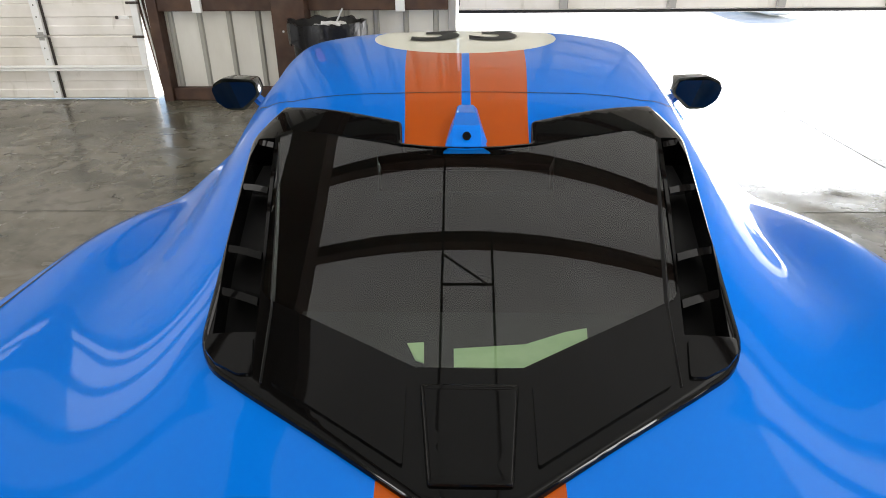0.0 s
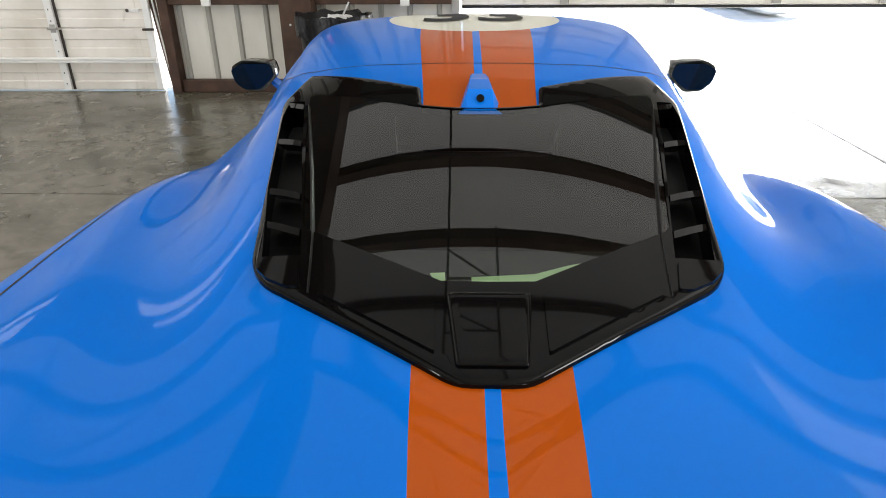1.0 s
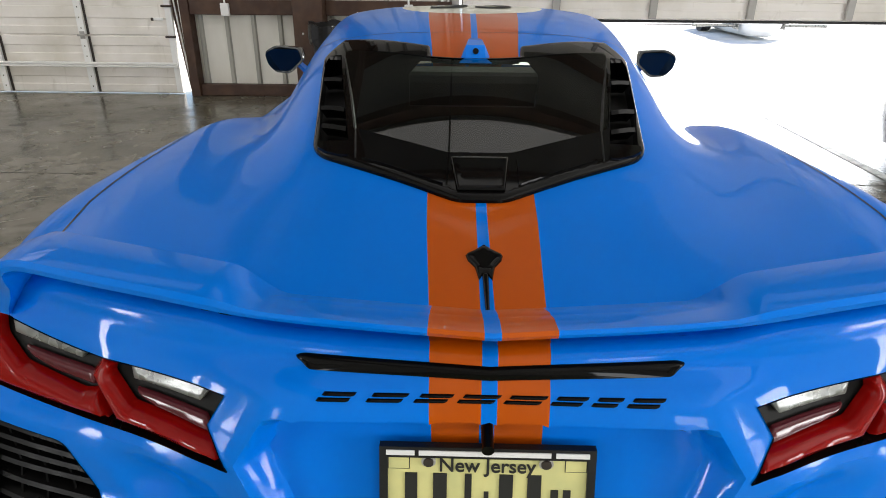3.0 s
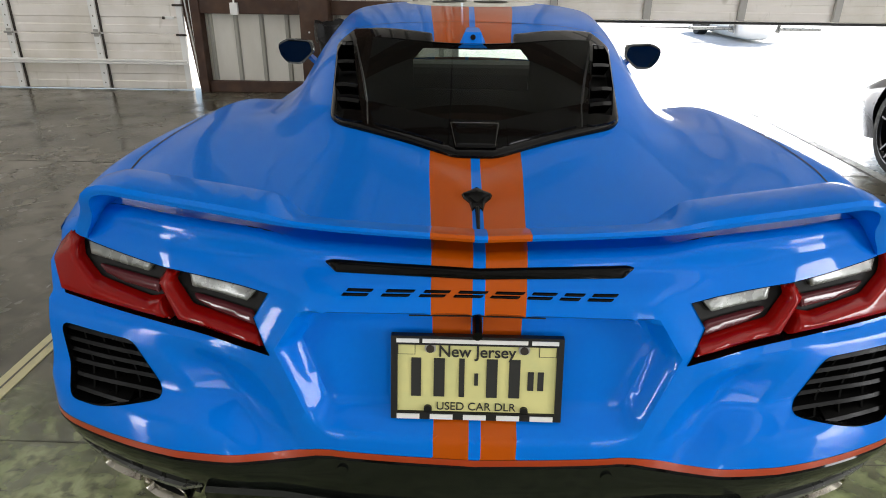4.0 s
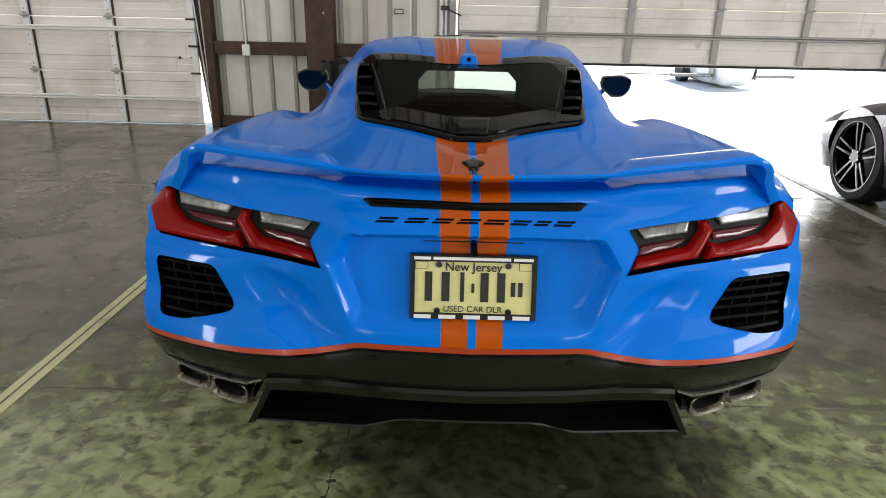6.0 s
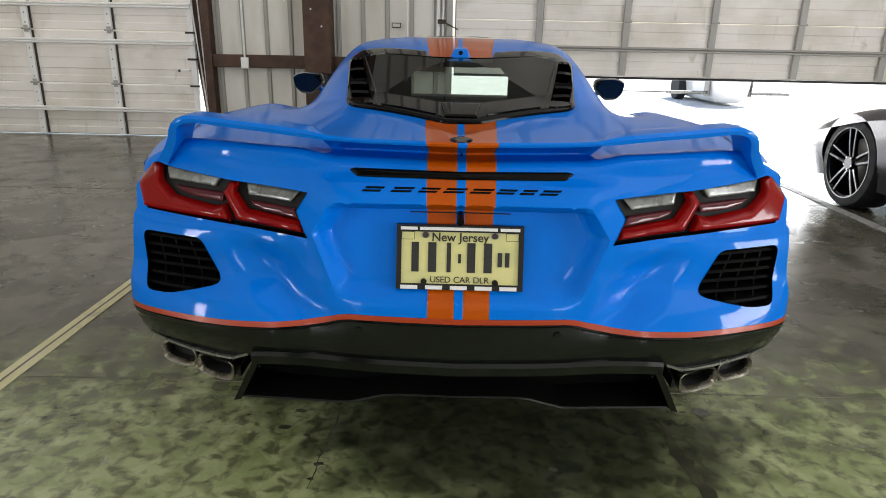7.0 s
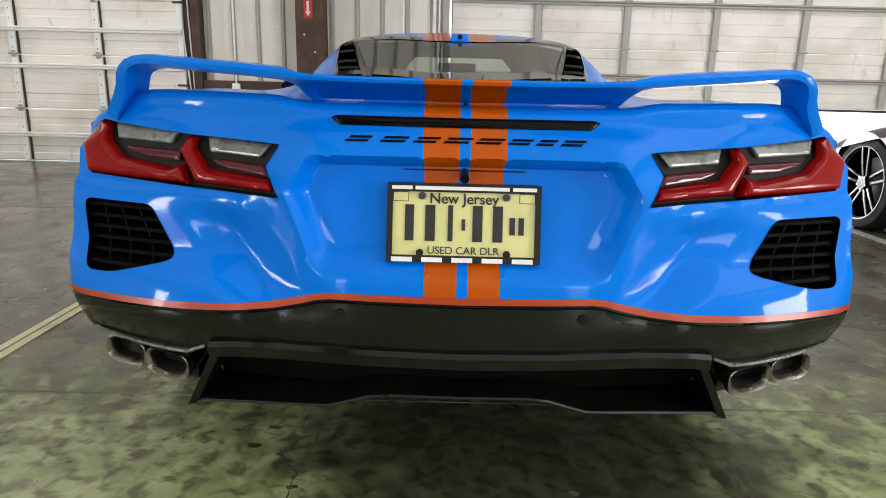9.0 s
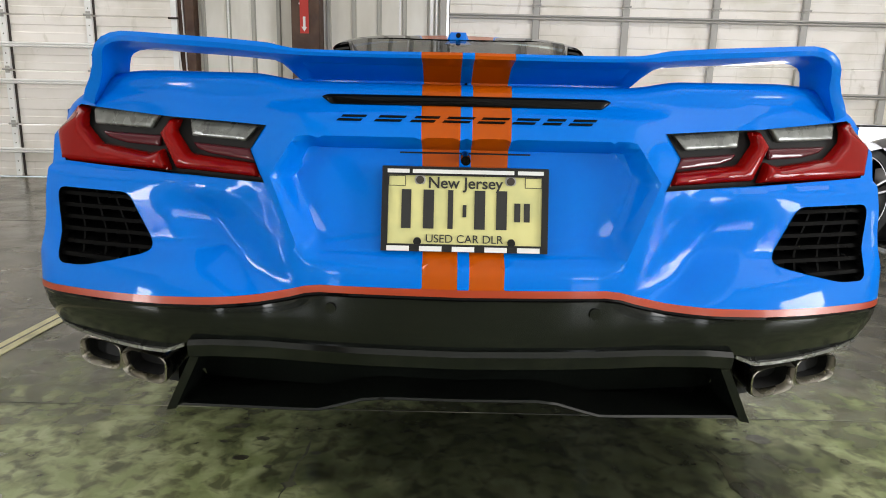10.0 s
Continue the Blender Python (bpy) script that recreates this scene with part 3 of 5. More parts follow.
def sectional_door(name, x0, x1, z0, z1, y, ribs, struts, label, steel):
    door = tagged(new(name), label, kind="structure")
    z, high = z0, 0.63
    while z < z1 - 0.02:
        zt = min(z + high, z1)
        bm = bmesh.new()
        prof = [(0, 0), (-0.012, 0.012), (-0.012, 0.09), (-0.002, 0.10), (-0.002, 0.175), (-0.012, 0.185), (-0.012, 0.30), (-0.005, 0.305), (-0.012, 0.31), (-0.012, 0.43), (-0.002, 0.44), (-0.002, 0.515), (-0.012, 0.525), (-0.012, 0.615), (0, 0.627), (0.03, 0.627), (0.03, 0)]
        ends = [[bm.verts.new((x, y + a, min(z + b, zt))) for a, b in prof] for x in (x0, x1)]
        k = len(prof)
        for j in range(k):
            bm.faces.new((ends[0][j], ends[0][(j + 1) % k], ends[1][(j + 1) % k], ends[1][j]))
        bm.faces.new(ends[0]), bm.faces.new(ends[1][::-1])
        part("panel", bm, door_white, door)
        for x in ribs:
            if x0 < x < x1:
                part("stile", box(x - 0.038, x + 0.038, y - 0.060, y - 0.013, z + 0.012, zt - 0.012, 0.004), steel, door)
                # dark strips stand in for the shade beside each stile
                for u0, u1 in ((0.039, 0.058), (-0.048, -0.039)) if steel is galvanised else ((0.039, 0.046),):
                    part("stile_shade", box(x + u0, x + u1, y - 0.030, y - 0.013, z + 0.012, zt - 0.012), dark_steel, door)
                for q in range(5 if steel is galvanised else 0):
                    part("slot", box(x - 0.005, x + 0.005, y - 0.0625, y - 0.0601, z + 0.07 + 0.11 * q, z + 0.085 + 0.11 * q), dark_steel, door)
                bm = tube((x - 0.05, y - 0.072, z + 0.005), (x + 0.05, y - 0.072, z + 0.005), 0.013, n=8)
                box(x - 0.026, x + 0.026, y - 0.068, y - 0.0605, z - 0.035, z + 0.045, 0, bm)
                if z > z0:
                    part("hinge", bm, grey_steel, door)
                else:
                    bm.free()
        z += high
    for h in struts:
        bm = bmesh.new()
        prof = [(-0.064, -0.030), (-0.095, -0.020), (-0.095, -0.009), (-0.072, 0), (-0.095, 0.009), (-0.095, 0.020), (-0.064, 0.030), (-0.061, 0.030), (-0.061, -0.030)]
        ends = [[bm.verts.new((x, y + a, z0 + h + b)) for a, b in prof] for x in (x0, x1)]
        for j in range(len(prof)):
            bm.faces.new((ends[0][j], ends[0][(j + 1) % len(prof)], ends[1][(j + 1) % len(prof)], ends[1][j]))
        bm.faces.new(ends[0]), bm.faces.new(ends[1][::-1])
        part("strut", bm, steel, door, "stiffening strut")
    return door


STRUTS = (0.32, 1.13, 1.55, 2.35)
left_door = sectional_door("door_1", LEFT_DOOR[0], -3.205, 0.008, 3.5, FRONT - 0.045, [-6.24, -5.23, -4.22], STRUTS, "closed cream sectional steel garage door", galvanised)
right_door = sectional_door("door_2", RIGHT_DOOR[0] + 0.02, RIGHT_DOOR[1], 0.855, 3.6, FRONT - 0.055, [0.97 + 1.035 * i for i in range(6)], STRUTS, "half-raised cream sectional steel garage door", grey_steel)
part("bottom_seal", box(RIGHT_DOOR[0] + 0.02, RIGHT_DOOR[1], FRONT - 0.065, FRONT - 0.02, 0.825, 0.853, 0.006), black_trim, right_door, "dark rubber bottom seal")
part("edge_stile", box(-3.275, -3.207, FRONT - 0.075, FRONT - 0.058, 0.02, 3.4, 0.003), galvanised, left_door)
bm = bmesh.new()
bm.faces.new([bm.verts.new((x, FRONT - 0.03, z)) for x, z in ((-3.215, 3.6), (-3.215, 0.95), (-3.125, 0.0), (-3.07, 0.0), (-3.07, 3.6))])
bm.normal_update()
bmesh.ops.solidify(bm, geom=bm.faces[:], thickness=0.004)
part("track_plate", bm, brown_steel, left_door, "dark steel plate behind the door track")
part("track", tube((-3.200, FRONT - 0.09, 1.6), (-3.098, FRONT - 0.05, 0.02), 0.009), galvanised, left_door)
part("track", tube((-3.165, FRONT - 0.10, 3.6), (-3.088, FRONT - 0.07, 0.02), 0.009), galvanised, left_door)
for h in (0.63, 0.95, 1.26, 1.89):
    part("roller", tube((-3.30, FRONT - 0.09, h), (-3.185, FRONT - 0.09, h), 0.012), dark_steel, left_door)
part("bolt", box(-3.42, -3.30, FRONT - 0.10, FRONT - 0.08, 0.80, 0.83, 0.004), galvanised, left_door, "sliding door bolt")
part("bolt_knob", tube((-3.42, FRONT - 0.11, 0.815), (-3.40, FRONT - 0.11, 0.815), 0.016), dark_steel, left_door)

# floor markings
bm = box(-1.690, -1.612, -6, 6.2, 0.001, 0.005)
line = tagged(part("floor_line", bm, yellow_line), "worn pale yellow double line painted on the concrete", kind="structure")
bm = box(-1.655, -1.647, -6, 6.2, 0.0055, 0.0065)
part("line_gap", bm, concrete, line, "bare concrete between the stripes")
tagged(part("floor_line_white", box(3.03, 3.11, -3.0, 6.2, 0.001, 0.005), white_line), "worn white painted parking line", kind="structure")

# joints, a crack and spilt spots in the concrete
soot = varied(material("dark_joint", (0.060, 0.058, 0.045), 0.5), (0.20, 0.19, 0.15), 3.0, 0.45, 0.6)
for y in (0.585, 3.65, -2.5):
    part("joint", box(WEST, EAST, y - 0.002, y + 0.002, 0.0005, 0.0022), soot, bpy.data.objects["floor"])
random.seed(4)


def stain(path, widths, mat, name):
    """A flat wavering blot along a path."""
    d = dense(path, 0.012, False)
    w = np.interp(np.linspace(0, 1, len(d)), np.linspace(0, 1, len(widths)), widths)
    a, b = [], []
    for (x, y), h in zip(d, w):
        n = noise.noise((x * 30, y * 30, 1.0))
        m = noise.noise((x * 30, y * 30, 7.0))
        a.append((x - h * (1 + 0.7 * n), y + 0.004 * m, 0.0018))
        b.append((x + h * (1 + 0.7 * m), y + 0.004 * n, 0.0018))
    k = len(d)
    return finish(name, a + b, [(i, i + 1, i + 1 + k, i + k) for i in range(k - 1)][::-1], mat, bpy.data.objects["floor"], flat=True)


def blot(x, y, r, mat, name="oil_stain"):
    """A round spot with an uneven rim."""
    rim = []
    for i in range(28):
        a = i * math.tau / 28
        q = 1 + .45 * noise.noise((x * 40 + math.cos(a), y * 40 + math.sin(a), 2.0)) + .2 * noise.noise((x * 40 + 3 * math.cos(a), y * 40 + 3 * math.sin(a), 9.0))
        rim.append((x + 1.25 * r * q * math.cos(a), y + .8 * r * q * math.sin(a), .0021))
    return finish(name, rim, [tuple(range(28))], mat, bpy.data.objects["floor"], flat=True)


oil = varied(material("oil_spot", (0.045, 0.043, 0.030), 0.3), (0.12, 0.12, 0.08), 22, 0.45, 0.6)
trail_dark = varied(material("dark_trail_concrete", (0.035, 0.036, 0.022), 0.15), (0.08, 0.08, 0.045), 9.0, 0.45, 0.65, 8)


def soft_edge(m, centre, size, scale=7.0, most=0.85):
    """Lets a blot fade out unevenly towards its rim."""
    t = m.node_tree
    co, mp, gr, nz, ad, rp = (t.nodes.new("ShaderNode" + n) for n in ("TexCoord", "Mapping", "TexGradient", "TexNoise", "Math", "MapRange"))
    mp.vector_type = "TEXTURE"
    mp.inputs["Location"].default_value, mp.inputs["Scale"].default_value = centre, size
    gr.gradient_type = "SPHERICAL"
    nz.inputs["Scale"].default_value, nz.inputs["Detail"].default_value = scale, 6
    ad.operation = "MULTIPLY_ADD"
    ad.inputs[1].default_value = 0.9
    rp.inputs["From Min"].default_value, rp.inputs["From Max"].default_value = 0.55, 0.95
    rp.inputs["To Max"].default_value = most
    t.links.new(co.outputs["Object"], mp.inputs[0])
    t.links.new(mp.outputs[0], gr.inputs[0])
    t.links.new(co.outputs["Object"], nz.inputs["Vector"])
    t.links.new(nz.outputs["Fac"], ad.inputs[0])
    t.links.new(gr.outputs["Fac"], ad.inputs[2])
    t.links.new(ad.outputs[0], rp.inputs[0])
    t.links.new(rp.outputs[0], t.nodes["Principled BSDF"].inputs["Alpha"])
    return m


# the car's shade behind the tail, put into a glossy dark film
car_shade = soft_edge(varied(material("car_shade_film", (0.020, 0.022, 0.016), 0.12), (0.050, 0.055, 0.035), 5.0, 0.5, 0.7, 8), (.24, .32, 0), (.90, .58, 1), most=0.66)
stain([(-.412, .0), (-.404, .08), (-.408, .14), (-.396, .20), (-.398, .27), (-.386, .33), (-.388, .42)], [.001, .0022, .0015, .005, .0015, .004, .001], oil, "oil_stain")
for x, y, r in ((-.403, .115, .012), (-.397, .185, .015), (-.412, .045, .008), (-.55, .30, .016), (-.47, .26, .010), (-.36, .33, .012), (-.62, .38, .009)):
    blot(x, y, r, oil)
green_film = soft_edge(varied(varied(material("green_film", (0.46, 0.50, 0.26), 0.3), (0.29, 0.34, 0.145), 7.5, 0.38, 0.60, 10, 0.8), (0.14, 0.15, 0.072), 19.0, 0.47, 0.64, 10, 0.5), (.0, -.95, 0), (4.4, 2.5, 1), 9.0, 0.9)
finish("green_stain", [(-4.2, -3.3, .0007), (4.2, -3.3, .0007), (4.2, 1.5, .0007), (-4.2, 1.5, .0007)], [(0, 1, 2, 3)], green_film, bpy.data.objects["floor"], flat=True)
stain([(.80, -.36), (.765, -.20), (.745, -.08), (.722, .03), (.717, .14), (.700, .25), (.705, .33), (.69, .42)], [.004, .012, .020, .026, .020, .022, .012, .002], trail_dark, "dark_trail")
# uneven outline for the painted shade under the tail
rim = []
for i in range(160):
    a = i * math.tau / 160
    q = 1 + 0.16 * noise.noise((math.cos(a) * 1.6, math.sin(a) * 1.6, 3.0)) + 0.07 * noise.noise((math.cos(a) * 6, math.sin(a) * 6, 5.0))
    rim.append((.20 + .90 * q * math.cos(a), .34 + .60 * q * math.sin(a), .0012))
finish("car_shade_patch", rim + [(.24, .36, .0012)], [(i, (i + 1) % 160, 160) for i in range(160)], car_shade, bpy.data.objects["floor"], flat=True)
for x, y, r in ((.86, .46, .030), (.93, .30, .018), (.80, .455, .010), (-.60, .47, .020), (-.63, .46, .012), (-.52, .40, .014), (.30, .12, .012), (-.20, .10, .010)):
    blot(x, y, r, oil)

scuff = varied(material("pale_scuff", (0.42, 0.40, 0.31), 0.5), (0.22, 0.21, 0.16), 20)
for path in ([(-1.056, .079), (-1.035, .090), (-1.004, .091)], [(-1.047, .118), (-1.036, .098), (-1.022, .084)], [(-2.837, 2.618), (-2.74, 2.70), (-2.607, 2.786)]):
    stain(path, [.002, .006, .002], scuff, "scuff_mark")

# small fittings on the wall
for x, z in ((-1.72, 1.55), (-1.60, 1.36), (-1.72, 0.70), (-1.60, 0.52), (-1.72, 2.05), (-1.60, 2.20)):
    part("bolt", tube((x, FRONT - .306, z), (x, FRONT - .298, z), .012, n=6), galvanised, bpy.data.objects["steel_column"])
for i in range(3):
    for x in (-2.70, -2.40, -2.10):
        part("screw", tube((x, FRONT - .006, 1.65 + i * .62), (x, FRONT - .001, 1.65 + i * .62), .011, n=8), galvanised, bpy.data.objects["wall_north"])

outlet = thing("socket_box", "small grey steel outlet box on the girt", "outlet")
part("body", box(-2.62, -2.53, FRONT - 0.185, FRONT - 0.142, 0.86, 0.99, 0.006), galvanised, outlet)
part("conduit", tube((-2.575, FRONT - 0.16, 0.99), (-2.575, FRONT - 0.16, 3.6), 0.011), galvanised, outlet)
outlet = thing("socket_box", "small grey steel outlet box on the girt", "outlet")
part("body", box(-0.645, -0.555, FRONT - 0.185, FRONT - 0.142, 0.86, 0.99, 0.006), galvanised, outlet)
part("conduit", tube((-0.60, FRONT - 0.16, 0.99), (-0.60, FRONT - 0.16, 3.6), 0.011), galvanised, outlet)
pipe = thing("downpipe", "pair of thin galvanised conduits beside the door", "pipe")
part("conduit", tube((-0.24, FRONT - 0.06, 0.9), (-0.24, FRONT - 0.06, 4.2), 0.022), galvanised, pipe)
part("conduit", tube((-0.18, FRONT - 0.05, 0.9), (-0.18, FRONT - 0.05, 4.2), 0.014), galvanised, pipe)
plate_box_wall = thing("wall_plate", "small pale wall plate with a dark rim on the sheet wall", "wall plate")
part("rim", box(-0.80, -0.69, FRONT - 0.040, FRONT - 0.031, 1.365, 1.425, 0.003), dark_steel, plate_box_wall)
part("face", box(-0.79, -0.70, FRONT - 0.045, FRONT - 0.0405, 1.375, 1.415, 0.003), panel_white, plate_box_wall)
part("bracket", box(-0.245, -0.145, FRONT - 0.13, FRONT - 0.10, 1.42, 1.47, 0.004), dark_steel, right_door, "dark track bracket")
part("roller_arm", tube((-0.15, FRONT - 0.12, 1.43), (0.0, FRONT - 0.10, 1.36), 0.008), dark_steel, right_door)
part("cable", tube((-0.03, FRONT - 0.12, 0.9), (-0.03, FRONT - 0.12, 3.6), 0.004), dark_steel, right_door)
sign = thing("arrow_sign", "narrow red sign with a white arrow on the column", "sign")
part("board", box(-1.72, -1.62, FRONT - 0.309, FRONT - 0.302, 1.73, 2.25, 0.002), red_sign, sign)
bm = bmesh.new()
vs = [bm.verts.new((-1.67 + a, FRONT - 0.312, 1.75 + b)) for a, b in ((0, 0), (0.032, 0.05), (0.014, 0.05), (0.014, 0.16), (-0.014, 0.16), (-0.014, 0.05), (-0.032, 0.05))]
bm.faces.new(vs)
bm.normal_update()
bmesh.ops.solidify(bm, geom=bm.faces[:], thickness=0.002)
part("arrow", bm, white_print, sign, "white arrow pointing down")

# waste barrel by the column
barrel = thing("waste_barrel", "black plastic waste barrel with a bag in it", "barrel", (-1.22, 6.0, 0))
bm = bmesh.new()
rings = [(0.0, 0.25), (0.05, 0.27), (0.3, 0.29), (0.55, 0.30), (0.76, 0.31), (0.78, 0.335), (0.82, 0.34), (0.83, 0.32), (0.78, 0.30), (0.72, 0.28)]
prev = None
for z, r in rings:
    ring = [bm.verts.new((r * math.cos(a * math.tau / 32), r * math.sin(a * math.tau / 32), z)) for a in range(32)]
    if prev:
        for j in range(32):
            bm.faces.new((prev[j], prev[(j + 1) % 32], ring[(j + 1) % 32], ring[j]))
    prev = ring
bm.faces.new(prev)
part("drum", bm, black_trim, barrel, smooth_it=True)
bag = []
for i in range(49):
    a = i * math.tau / 48
    w = 0.010 * math.sin(7 * a) + 0.008 * math.sin(13 * a + 1)
    c, q = math.cos(a), math.sin(a)
    bag.append([(r * c, r * q, z) for r, z in ((0.29, 0.74), (0.325, 0.838 + w), (0.348 + w, 0.842 + w), (0.352 + w * 1.5, 0.79), (0.345 + w * 2, 0.66 + 2 * w), (0.340 + w * 2, 0.655 + 2 * w), (0.335, 0.80), (0.28, 0.74))])
swept("bag", bag, bag_plastic, barrel, "dark bin bag folded over the rim", closed_ends=False)
for x0, y0, z0, wide, turn, tilt in ((0.06, -0.10, 0.835, 0.17, 8, 12), (-0.05, 0.05, 0.80, 0.14, -20, -8), (0.12, 0.08, 0.815, 0.10, 40, 15)):
    bm = bmesh.new()
    bmesh.ops.create_grid(bm, x_segments=6, y_segments=5, size=0.5)
    for v in bm.verts:
        v.co = Vector((v.co.x * wide, v.co.y * 0.09, 0.018 * noise.noise((v.co.x * 3 + turn, v.co.y * 3, 0))))
    bm.normal_update()
    bmesh.ops.solidify(bm, geom=bm.faces[:], thickness=0.002)
    bmesh.ops.transform(bm, matrix=pose(x0, y0, z0, tilt, 5, turn), verts=bm.verts[:])
    part("litter", bm, white_print, barrel, "crumpled white paper")
part("straw", tube((0.09, 0.02, 0.83), (0.155, 0.0, 0.945), 0.008), white_print, barrel, "white stick standing up")

# ---- cars ----
AXLES = (0.90, 3.65)


def wheel(car, x, y, side, spokes, rim_mat, r=0.335, wide=0.27):
    """A wheel on its side, with a tyre, a rim and twin spokes."""
    hub = new("wheel")
    hub.parent = car
    hub.location = (x, y, r)
    k, out = 40, side
    prof = [(0.5, 0.76), (0.5, 0.84), (0.47, 0.95), (0.38, 1.0), (-0.38, 1.0), (-0.47, 0.95), (-0.5, 0.84), (-0.5, 0.76)]
    bm = bmesh.new()
    rows = [[bm.verts.new((a * wide, b * r * math.cos(t * math.tau / k), b * r * math.sin(t * math.tau / k))) for a, b in prof] for t in range(k)]
    for t in range(k):
        for j in range(len(prof)):
            bm.faces.new((rows[t][j], rows[t][(j + 1) % len(prof)], rows[(t + 1) % k][(j + 1) % len(prof)], rows[(t + 1) % k][j]))
    tyre = part("tyre", bm, rubber, hub, smooth_it=True)
    bm = bmesh.new()
    prof = [(0.51, 0.765), (0.515, 0.79), (0.505, 0.80), (0.47, 0.795), (0.42, 0.735), (-0.3, 0.71), (-0.3, 0.75), (0.44, 0.76)]
    rows = [[bm.verts.new((a * wide * out, b * r * math.cos(t * math.tau / k), b * r * math.sin(t * math.tau / k))) for a, b in prof] for t in range(k)]
    for t in range(k):
        for j in range(len(prof)):
            bm.faces.new((rows[t][j], rows[t][(j + 1) % len(prof)], rows[(t + 1) % k][(j + 1) % len(prof)], rows[(t + 1) % k][j]))
    part("rim", bm, rim_mat, hub, smooth_it=True)
    part("brake_disc", tube((-0.02, 0, 0), (0.02, 0, 0), 0.55 * r, n=32), dark_steel, hub)
    part("hub_cap", tube((0.36 * wide * out, 0, 0), (0.47 * wide * out, 0, 0), 0.14 * r, n=20), rim_mat, hub)
    for i in range(spokes):
        for d in (-1, 1):
            mid = i * math.tau / spokes + math.radians(88)
            bm = bmesh.new()
            rings = []
            for rr, off, w, x0, deep in ((0.13, .055, .015, .40, .11), (0.40, .085, .013, .45, .10), (0.77, .115, .012, .49, .09)):
                along, across = Vector((0, math.cos(mid), math.sin(mid))), Vector((0, -math.sin(mid), math.cos(mid)))
                c = along * rr * r + across * off * d * r
                prof = ((-deep, -w), (-.016, -w), (0, -w * .55), (0, w * .55), (-.016, w), (-deep, w))
                rings.append([bm.verts.new(c + across * q + Vector(((x0 + p) * wide * out, 0, 0))) for p, q in prof])
            for ra, rb in zip(rings, rings[1:]):
                for j in range(6):
                    bm.faces.new((ra[j], ra[(j + 1) % 6], rb[(j + 1) % 6], rb[j]))
            bm.faces.new(rings[0]), bm.faces.new(rings[-1][::-1])
            part("spoke", bm, rim_mat, hub)
    for i in range(5):
        a = i * math.tau / 5 + 0.9
        part("wheel_nut", tube((0.44 * wide * out, .052 * math.cos(a), .052 * math.sin(a)), (0.475 * wide * out, .052 * math.cos(a), .052 * math.sin(a)), .009, n=6), chrome, hub)
    return hub


def side_skin(y, z):
    """Half width of the flank."""
    z = np.asarray(z, float)
    return half_width(y) + (0.004 * ramp(.84, .72, z) + 0.018 * ramp(.61, .545, z)) * (1 - ramp(.3, .7, y)) - 0.075 * ramp(0.45, 0.12, z) - 0.028 * ramp(.515, .43, z) * (1 - ramp(.3, .7, y)) - 0.03 * np.exp(-((z - 0.52) / 0.10) ** 2) * ramp(1.1, 1.7, y) * (1 - ramp(2.4, 3.1, y))


def edge_plan(n=60):
    """The right half of the plan, tail corner to nose."""
    ys = np.concatenate([np.linspace(0.265, 4.3, n), np.linspace(4.33, 4.60, 14)])
    return [(float(half_width(y)), float(y)) for y in ys]


HATCH = [(0.0, .518), (.050, .518), (.281, .676), (.372, .742), (.404, .800), (.414, .87), (.488, 1.42), (.443, 1.558), (.145, 1.415), (.136, 1.320), (.07, 1.306), (0, 1.301)]
HATCH_SOFT = [.01, .03, .05, .05, .05, .05, .02, .012, .008, .008, .02, .02]
hatch_loop = [tuple(p) for p in rounded([(x, y) for x, y in HATCH] + [(-x, y) for x, y in HATCH[-2:0:-1]], HATCH_SOFT + HATCH_SOFT[-2:0:-1], 3)]
screen = [(.50, 2.42), (.62, 2.95), (.62, 3.28), (.3, 3.36), (0, 3.38)]
screen_loop = [(0, 2.36), (.3, 2.37)] + screen + [(-x, y) for x, y in screen[-2::-1]] + [(-.3, 2.37)]
side_loop = [(.63, 1.86), (.565, 1.95), (.60, 2.36), (.70, 2.90), (.73, 2.90), (.79, 2.35), (.765, 1.95)]
stripe_out = smooth([-0.1, 0.0, 0.5, 1.28, 1.9, 2.4, 4.7], [.082, .084, .110, .131, .171, .19, .24])
stripe_in = 0.0110


